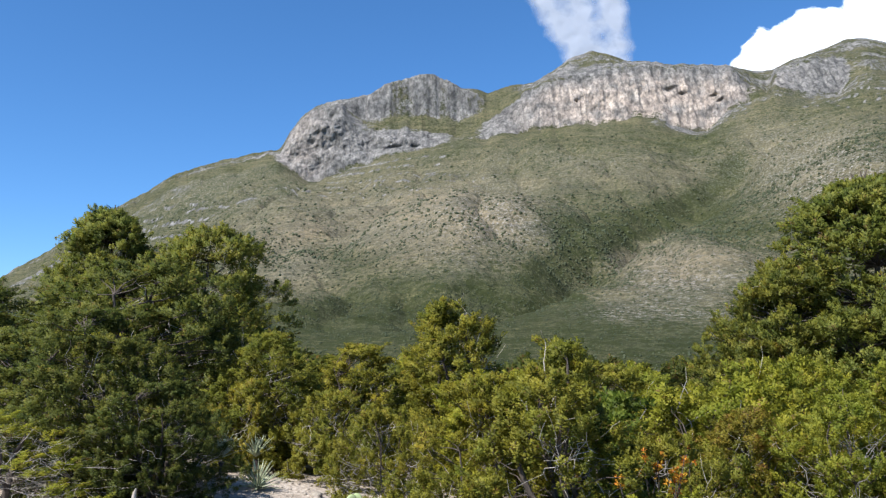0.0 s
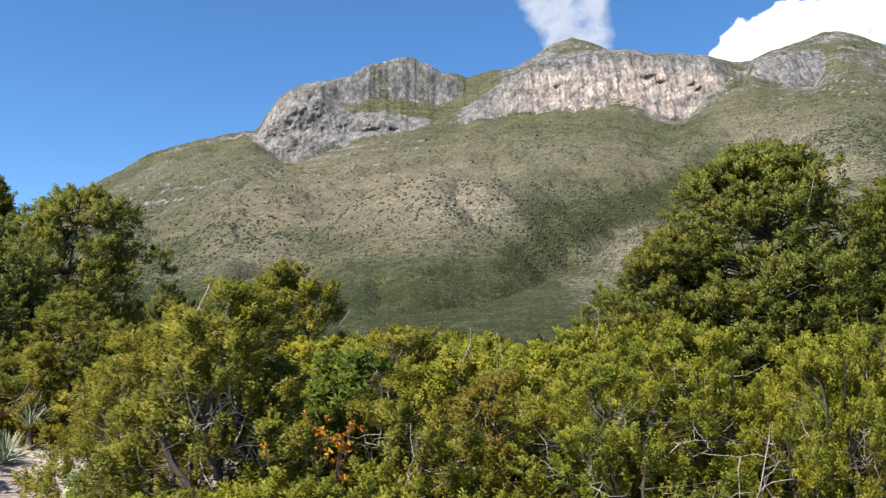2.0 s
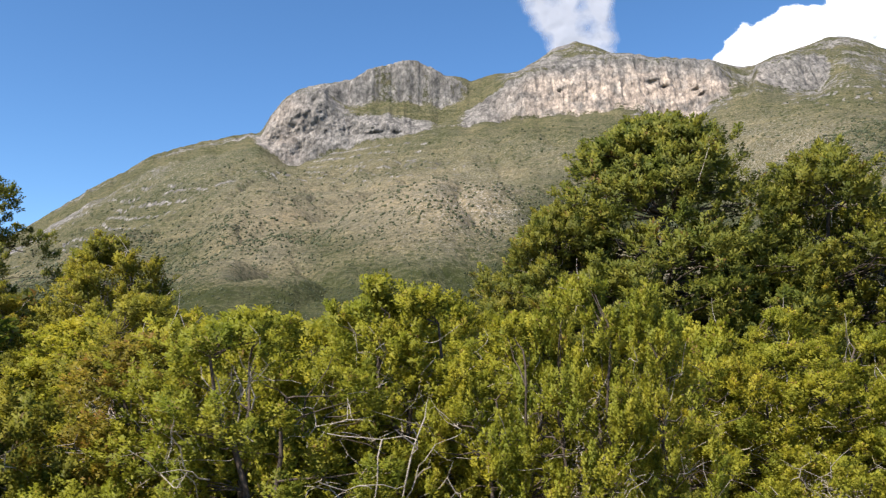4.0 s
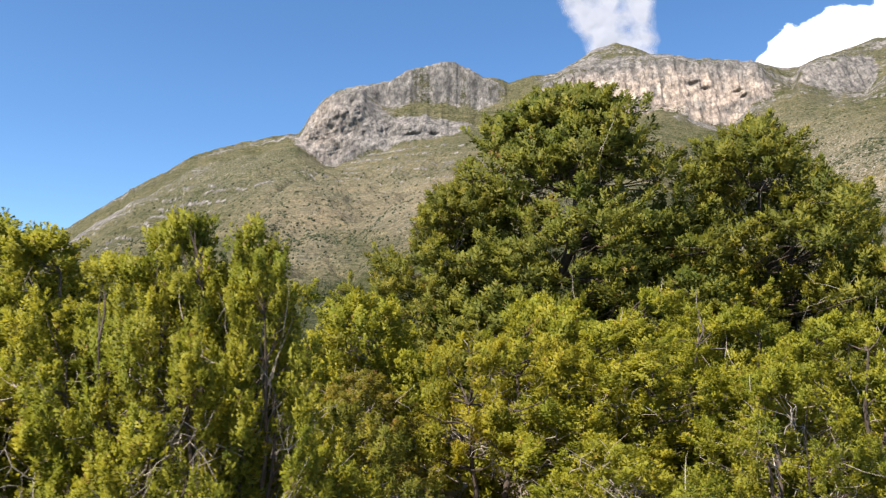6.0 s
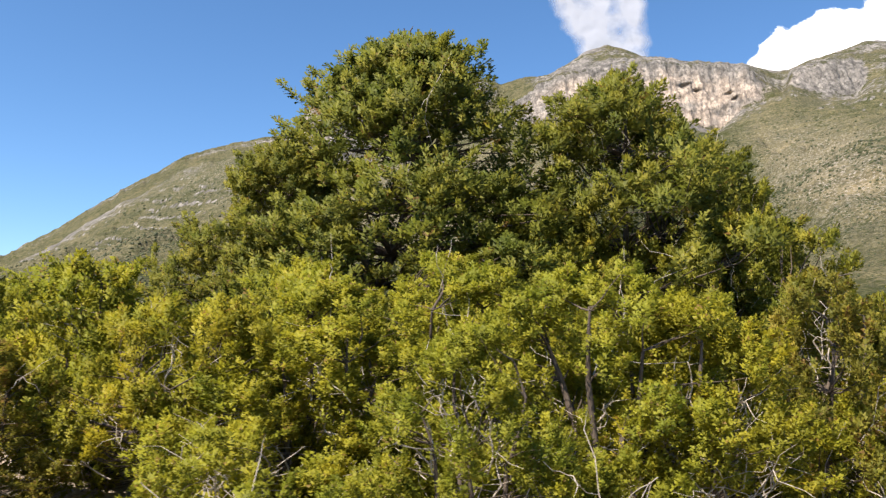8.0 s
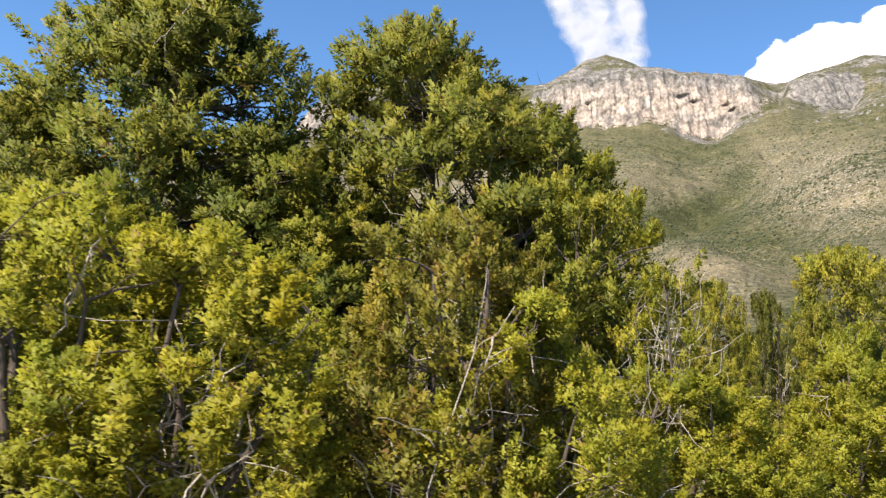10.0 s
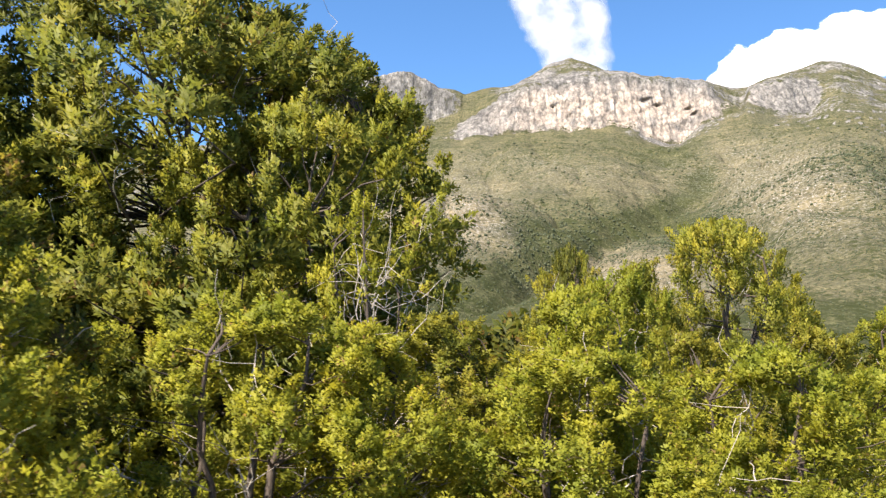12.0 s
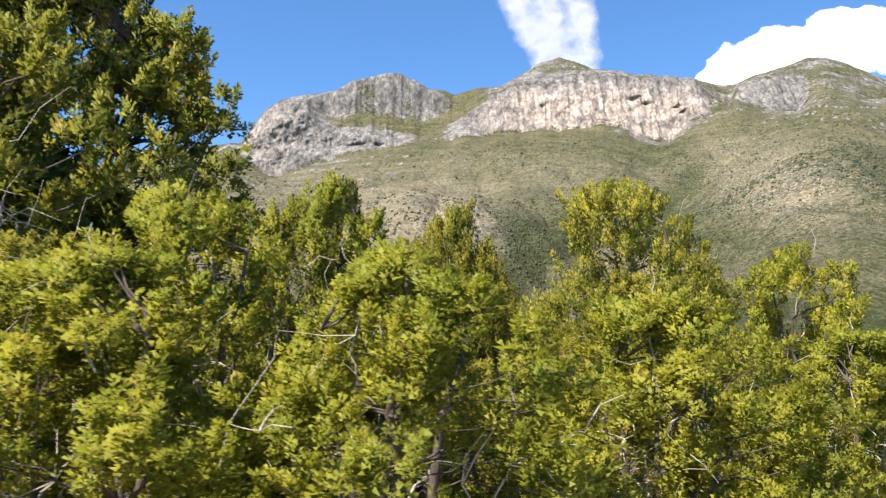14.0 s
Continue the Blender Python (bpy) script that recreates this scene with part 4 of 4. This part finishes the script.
plant("bush_dead", -1.75, 5.6, 1.75, 1.5, 60)
plant("bush_dead", 13.6, 11.2, 1.75, 1.3, 200)
plant("bush_dark", -2.6, 7.4, 2.5, 2.0, 100)
plant("bush_olive", -0.6, 9.8, 2.5, 1.8, 200)
plant("bush_olive", 0.5, 10.4, 2.35, 2.0, 20)
plant("bush_olive_tall", 1.75, 10.8, 3.0, 1.5, 140)
plant("bush_olive", 1.95, 5.1, 1.95, 1.15, 260)
plant("bush_olive_tall", 2.35, 4.75, 2.2, 1.1, 40)
plant("bush_green", 2.95, 5.85, 1.75, 1.0, 0)
plant("bush_olive", 3.2, 5.25, 1.45, 1.2, 300)
plant("bush_olive", 3.3, 7.6, 2.0, 1.6, 15)
plant("bush_b", 5.1, 8.6, 2.0, 1.6, 170)
plant("bush_rust", 3.95, 5.8, 1.65, 1.2, 75)
plant("bush_c", 5.3, 6.6, 1.6, 1.7, 110)
plant("bush_a", 4.5, 6.0, 1.5, 1.3, 310)
plant("bush_d", 5.35, 5.9, 2.0, 1.0, 95)
plant("bush_c", 4.6, 5.4, 1.75, 1.5, 210)
plant("bush_a", 5.45, 8.8, 2.0, 1.6, 280)
plant("bush_b", 6.5, 10.2, 1.95, 1.7, 33)
plant("bush_b", 6.5, 6.4, 1.1, 1.2, 65)
plant("bush_rust", 6.6, 8.3, 1.2, 1.2, 130)
plant("bush_trunk", 7.75, 8.6, 1.5, 1.5, 40)
plant("bush_b", 8.7, 8.6, 1.6, 1.8, 190)
plant("bush_a", 8.3, 10.0, 1.9, 1.8, 20)
plant("bush_b", 9.4, 10.3, 2.0, 1.8, 255)
plant("bush_c", 8.4, 7.3, 0.75, 1.5, 245)
plant("bush_a", 9.6, 8.9, 1.75, 1.7, 320)
plant("bush_b", 10.8, 9.9, 1.45, 1.7, 50)
plant("bush_a", 10.3, 8.0, 1.65, 1.6, 145)
plant("bush_c", 9.6, 7.5, 1.3, 1.5, 85)
plant("bush_d", 10.9, 8.1, 1.55, 1.3, 5)
plant("bush_rust", 11.9, 8.7, 1.75, 1.5, 225)
plant("bush_b", 12.3, 8.6, 1.3, 1.3, 295)
plant("bush_a", 13.2, 9.6, 0.95, 1.4, 340)
plant("bush_b", 13.7, 9.9, 0.85, 1.3, 120)
plant("bush_olive", 14.1, 11.4, 1.0, 1.7, 155)
plant("bush_b", 14.8, 10.0, 0.75, 1.5, 35)
plant("bush_a", 15.8, 10.3, 0.8, 1.6, 265)
plant("bush_b", 17.0, 11.0, 0.7, 1.6, 180)
plant("bush_olive", 16.0, 12.6, 1.0, 1.8, 90)
plant("bush_olive", 17.6, 13.4, 1.1, 1.8, 20)
plant("bush_b", 18.6, 12.2, 0.6, 1.7, 310)
plant("bush_a", 19.6, 15.0, 1.55, 2.0, 70)

# the low fringe along the path
rng = np.random.default_rng(31)
for k in range(19):
    s = 2.0 + 0.86 * k + rng.uniform(-0.2, 0.2)
    if k == 0 or 7.7 < s < 9.8:
        continue
    n = 3.85 + rng.uniform(-0.15, 0.3)
    plant("bush_low", START[0] + s * ALONG[0] + n * ACROSS[0], START[1] + s * ALONG[1] + n * ACROSS[1], width=rng.uniform(1.0, 1.35), spin=rng.uniform(0, 360), tall=rng.uniform(0.7, 1.0))

# the scrub behind them, out into the valley
rng = np.random.default_rng(77)
taken = []
for ob in scene.objects:
    if ob.parent is None and ob.type == "EMPTY":
        taken.append(ob.matrix_basis.translation.copy())
count = 0
while count < 75:
    s, n = rng.uniform(-9, 30), rng.uniform(5.0, 17)
    x, y = START[0] + s * ALONG[0] + n * ACROSS[0], START[1] + s * ALONG[1] + n * ACROSS[1]
    if (-1.2 < x < 1.6 and 5.5 < y < 9.2) or (6.6 < x < 8.2 and 6.0 < y < 12):
        count += 0.2
        continue
    if min((p.x - x) ** 2 + (p.y - y) ** 2 for p in taken) < 0.75 ** 2:
        count += 0.05
        continue
    taken.append(Vector((x, y, 0)))
    plant(("scrub_a", "scrub_b", "scrub_a", "scrub_b", "scrub_c")[rng.integers(0, 5)], x, y, width=rng.uniform(1.3, 1.9), spin=rng.uniform(0, 360), tall=rng.uniform(1.25, 1.75))
    count += 1
for k in range(90):
    d = rng.uniform(24, 150)
    ang = rng.uniform(-0.75, 0.75)
    x, y = 8 + d * math.sin(ang), 4 + d * math.cos(ang)
    plant(("wood_a", "wood_b")[k % 2], x, y, width=rng.uniform(2.0, 3.2) * (1 + d / 90), spin=rng.uniform(0, 360), tall=rng.uniform(1.8, 2.8) * (1 + d / 150))


# ---- small plants and dead wood ----
def blade_mesh(name, length, wide, sag, mat):
    """A stiff channelled leaf along x that tapers to a spine."""
    n = 6
    t = np.linspace(0, 1, n)
    half = wide / 2 * np.minimum(1, 0.7 + t) * (1 - t ** 2.2) + 0.0012
    z = length * t * 0.0 - sag * t ** 2
    mid = np.stack((length * t, 0 * t, z - 0.25 * half), -1)
    left, right = mid + np.stack((0 * t, half, 0.5 * half), -1), mid + np.stack((0 * t, -half, 0.5 * half), -1)
    under = mid - np.array((0, 0, 0.004))
    v = np.concatenate((left, mid, right, under))
    f = []
    for k in range(n - 1):
        for a, b in ((0, 1), (1, 2), (2, 3), (3, 0)):
            f.append((a * n + k, b * n + k, b * n + k + 1, a * n + k + 1))
    return mesh_of(name, v, np.array(f), mat, True)


def rosette(name, label, x, y, leaves, length, wide, low, high, seed, trunk=0.0):
    rng = np.random.default_rng(seed)
    thing = tagged(new(name), label, "agave" if name == "agave" else "yucca")
    thing.matrix_basis = pose(x, y, float(ground_height(x, y)) - 0.02)
    if trunk:
        stem = Tubes(9)
        stem.limb((0, 0, -0.04), (0, 0, trunk), 0.035, 0.03, rng, 6, 0.02)
        part("trunk", stem.mesh("trunk", BARK), thing)
        skirt = blade_mesh("dead_leaf", length * 0.8, wide, 0.02, GRASS)
        for k in range(48):
            part("dead_leaf", skirt, thing).matrix_basis = pose(0, 0, trunk * rng.uniform(0.35, 1), 0, rng.uniform(62, 82), k * 137.5)
    kinds = [blade_mesh("leaf", length * f, wide, 0.03 * f, AGAVE) for f in (0.85, 1.0, 1.1)]
    for k in range(leaves):
        up = low + (high - low) * (k / leaves) ** 0.8 + rng.uniform(-6, 6)
        part("leaf", kinds[k % 3], thing).matrix_basis = pose(0, 0, trunk + 0.04, 0, -up, k * 137.5)


rosette("agave", "pale grey-green agave rosette of narrow stiff leaves", -0.25, 7.75, 46, 0.27, 0.022, 4, 88, 1)
rosette("yucca", "small yucca with a shaggy trunk of dead leaves", -0.62, 7.75, 30, 0.26, 0.02, 25, 86, 2, 0.26)
rosette("yucca", "small yucca with a shaggy trunk of dead leaves", -0.5, 8.7, 26, 0.26, 0.02, 30, 86, 3, 0.2)


def pad_mesh(name, tall, wide, thick):
    """One flat oval cactus pad that stands on the origin."""
    ball = bmesh.new()
    bmesh.ops.create_icosphere(ball, subdivisions=2, radius=0.5)
    for v in ball.verts:
        x, y, z = v.co
        narrow = 0.72 + 0.5 * (z + 0.5)
        v.co = (x * wide * narrow, y * thick, (z + 0.5) * tall)
    me = bpy.data.meshes.new(name)
    ball.to_mesh(me)
    ball.free()
    me.polygons.foreach_set("use_smooth", np.ones(len(me.polygons), dtype=bool))
    me.materials.append(CACTUS)
    return me


def prickly_pear(x, y):
    rng = np.random.default_rng(41)
    thing = tagged(new("prickly_pear"), "low pale green prickly pear with flat oval pads", "cactus")
    thing.matrix_basis = pose(x, y, float(ground_height(x, y)) - 0.02)
    kinds = [pad_mesh("pad", 0.17 * f, 0.12 * f, 0.03) for f in (0.85, 1.0, 1.1)]
    for k in range(5):
        at = rng.uniform(-0.13, 0.13, 2)
        turn = rng.uniform(-50, 50)
        lean = rng.uniform(-16, 16)
        foot = pose(at[0], at[1], 0, lean, rng.uniform(-14, 14), turn)
        part("pad", kinds[k % 3], thing).matrix_basis = foot
        if k < 3:
            part("pad", kinds[0], thing).matrix_basis = foot @ pose(0.03 - 0.03 * k, 0, 0.15, 0, 24 - 24 * k, 15)


prickly_pear(0.85, 6.6)


def orange_shrub(x, y, top):
    rng = np.random.default_rng(9)
    z = float(ground_height(x, y))
    thing = tagged(new("orange_shrub"), "slender shrub with bright orange and yellow autumn leaves", "shrub")
    thing.matrix_basis = pose(x, y, z)
    h = top - z
    wood = Tubes(5)
    tips = []
    for k in range(9):
        end = np.array((rng.uniform(-0.2, 0.26), rng.uniform(-0.16, 0.05), h * rng.uniform(0.62, 1.0)))
        wood.limb((0.01 * k, 0, -0.05), end, 0.009, 0.003, rng, 6, 0.04)
        tips.append(end)
    part("stem", wood.mesh("stem", BARK), thing)
    for k, end in enumerate(tips):
        n = 6
        places = end + rng.normal(0, 0.022, (n, 3)) * np.array((1, 1, 1.3))
        tpl = [tuft(rng, 7, 0.02, 0.022, 0.016, 0.013)]
        ways = rng.normal(0, 1, (n, 3)) + np.array((0, 0, 0.6))
        leaves = spread_tufts(places, ways, rng.uniform(0.7, 1.2, n), tpl, rng, ways)
        part("foliage", leaf_mesh("foliage", leaves, ORANGE), thing)["kind"] = "stuff"


orange_shrub(2.86, 4.5, 1.46)


def snag(name, label, x, y, top, thick, lean, seed, arms=4, crook=0.02, mat=DEADWOOD):
    rng = np.random.default_rng(seed)
    z = float(ground_height(x, y))
    thing = tagged(new(name), label, "dead wood")
    thing.matrix_basis = pose(x, y, z)
    wood = Tubes(9)
    p = wood.limb((0, 0, -0.08), (lean[0], lean[1], top - z), thick, thick * 0.55, rng, 9, crook)
    wood.limb(p[-1], p[-1] + np.array((0.02, 0, 0.1)), thick * 0.5, thick * 0.08, rng, 3, 0.05)
    part("trunk", wood.mesh("trunk", mat), thing)
    for k in range(arms):
        arm = Tubes(5)
        q = p[rng.integers(4, 9)]
        e = q + np.array((rng.uniform(-0.4, 0.4), rng.uniform(-0.3, 0.1), rng.uniform(0.0, 0.35)))
        r = arm.limb(q, e, thick * 0.4 if thick < 0.02 else thick * 0.25, 0.002, rng, 6, 0.07)
        arm.limb(r[3], r[3] + rng.normal(0, 0.12, 3), 0.004, 0.0015, rng, 3, 0.1)
        part("branch", arm.mesh("branch", mat), thing)


snag("dead_tree", "grey weathered dead trunk with broken top", 13.47, 10.05, 0.42, 0.055, (0.03, 0.0), 4)
snag("tree_stump", "pale pointed weathered stump", -0.76, 5.5, 1.05, 0.05, (0.12, 0.0), 6, 1)
snag("dead_branch", "long bleached dead branch rising through a bush", 11.75, 7.95, 1.25, 0.0035, (0.3, 0.1), 7, 5, 0.07)
snag("dead_branch", "bleached dead branch standing in the bushes", 10.4, 7.2, 0.75, 0.004, (-0.3, 0.0), 8, 6, 0.07)
snag("dead_branch", "bleached dead branch standing in the bushes", 5.2, 5.0, 1.2, 0.005, (0.25, 0.1), 9, 6, 0.07)
snag("dead_branch", "bleached dead branch standing in the bushes", 8.6, 6.7, 0.65, 0.005, (0.1, 0.1), 10, 6, 0.07)
snag("dead_branch", "bleached dead branch standing in the bushes", 15.3, 9.7, 0.35, 0.003, (0.15, 0.1), 11, 6, 0.07)
snag("dead_branch", "bleached dead branch standing in the bushes", -1.5, 4.9, 1.6, 0.005, (-0.3, 0.1), 12, 8, 0.07)


# ---- stones and litter on the bare soil ----
def scatter_stones():
    rng = np.random.default_rng(21)
    ball = bmesh.new()
    bmesh.ops.create_icosphere(ball, subdivisions=1, radius=1)
    bv = np.array([v.co[:] for v in ball.verts])
    bf = np.array([[v.index for v in p.verts] for p in ball.faces])
    ball.free()
    n = 900
    s, m = rng.uniform(-4, 22, n), rng.uniform(1.2, 11, n)
    x, y = START[0] + s * ALONG[0] + m * ACROSS[0], START[1] + s * ALONG[1] + m * ACROSS[1]
    k = n // 3
    x[:k], y[:k] = rng.normal(0.3, 1.0, k), rng.normal(7.4, 0.8, k)
    r = rng.uniform(0.006, 0.026, n) * rng.choice((1, 1, 1, 1, 2.6), n)
    shape = rng.uniform(0.72, 1.2, (n, len(bv), 1)) * rng.uniform(0.7, 1.3, (n, 1, 3)) * np.array((1, 1, 0.55))
    v = np.stack((x, y, ground_height(x, y) + r * 0.15), -1)[:, None] + bv[None] * r[:, None, None] * shape
    f = bf[None] + (np.arange(n) * len(bv))[:, None, None]
    tagged(new("stones", mesh_of("stones", v.reshape(-1, 3), f.reshape(-1, 3), STONE)), "pale limestone rubble strewn over the soil", "stones", kind="stuff")


def scatter_grass():
    rng = np.random.default_rng(23)
    spots = [(rng.uniform(-3, 20), rng.uniform(3.1, 4.1)) for _ in range(70)] + [(rng.uniform(13.5, 17), rng.uniform(2.7, 3.3)) for _ in range(30)]
    verts = []
    for s, m in spots:
        x, y = START[0] + s * ALONG[0] + m * ACROSS[0], START[1] + s * ALONG[1] + m * ACROSS[1]
        z, tall = float(ground_height(x, y)), rng.uniform(0.3, 0.62)
        for _ in range(38):
            a, b = rng.normal(0, 0.05, 2), rng.normal(0, 0.14, 2)
            w = rng.normal(0, 1, 2)
            w = w / np.hypot(*w) * 0.004
            h = tall * rng.uniform(0.55, 1.1)
            verts += [(x + a[0] - w[0], y + a[1] - w[1], z), (x + a[0] + w[0], y + a[1] + w[1], z), (x + a[0] + b[0], y + a[1] + b[1], z + h)]
    v = np.array(verts)
    tagged(new("dry_grass", mesh_of("dry_grass", v, np.arange(len(v)).reshape(-1, 3), GRASS)), "tufts of dry straw-coloured grass along the path", "grass", kind="stuff")


scatter_stones()
scatter_grass()
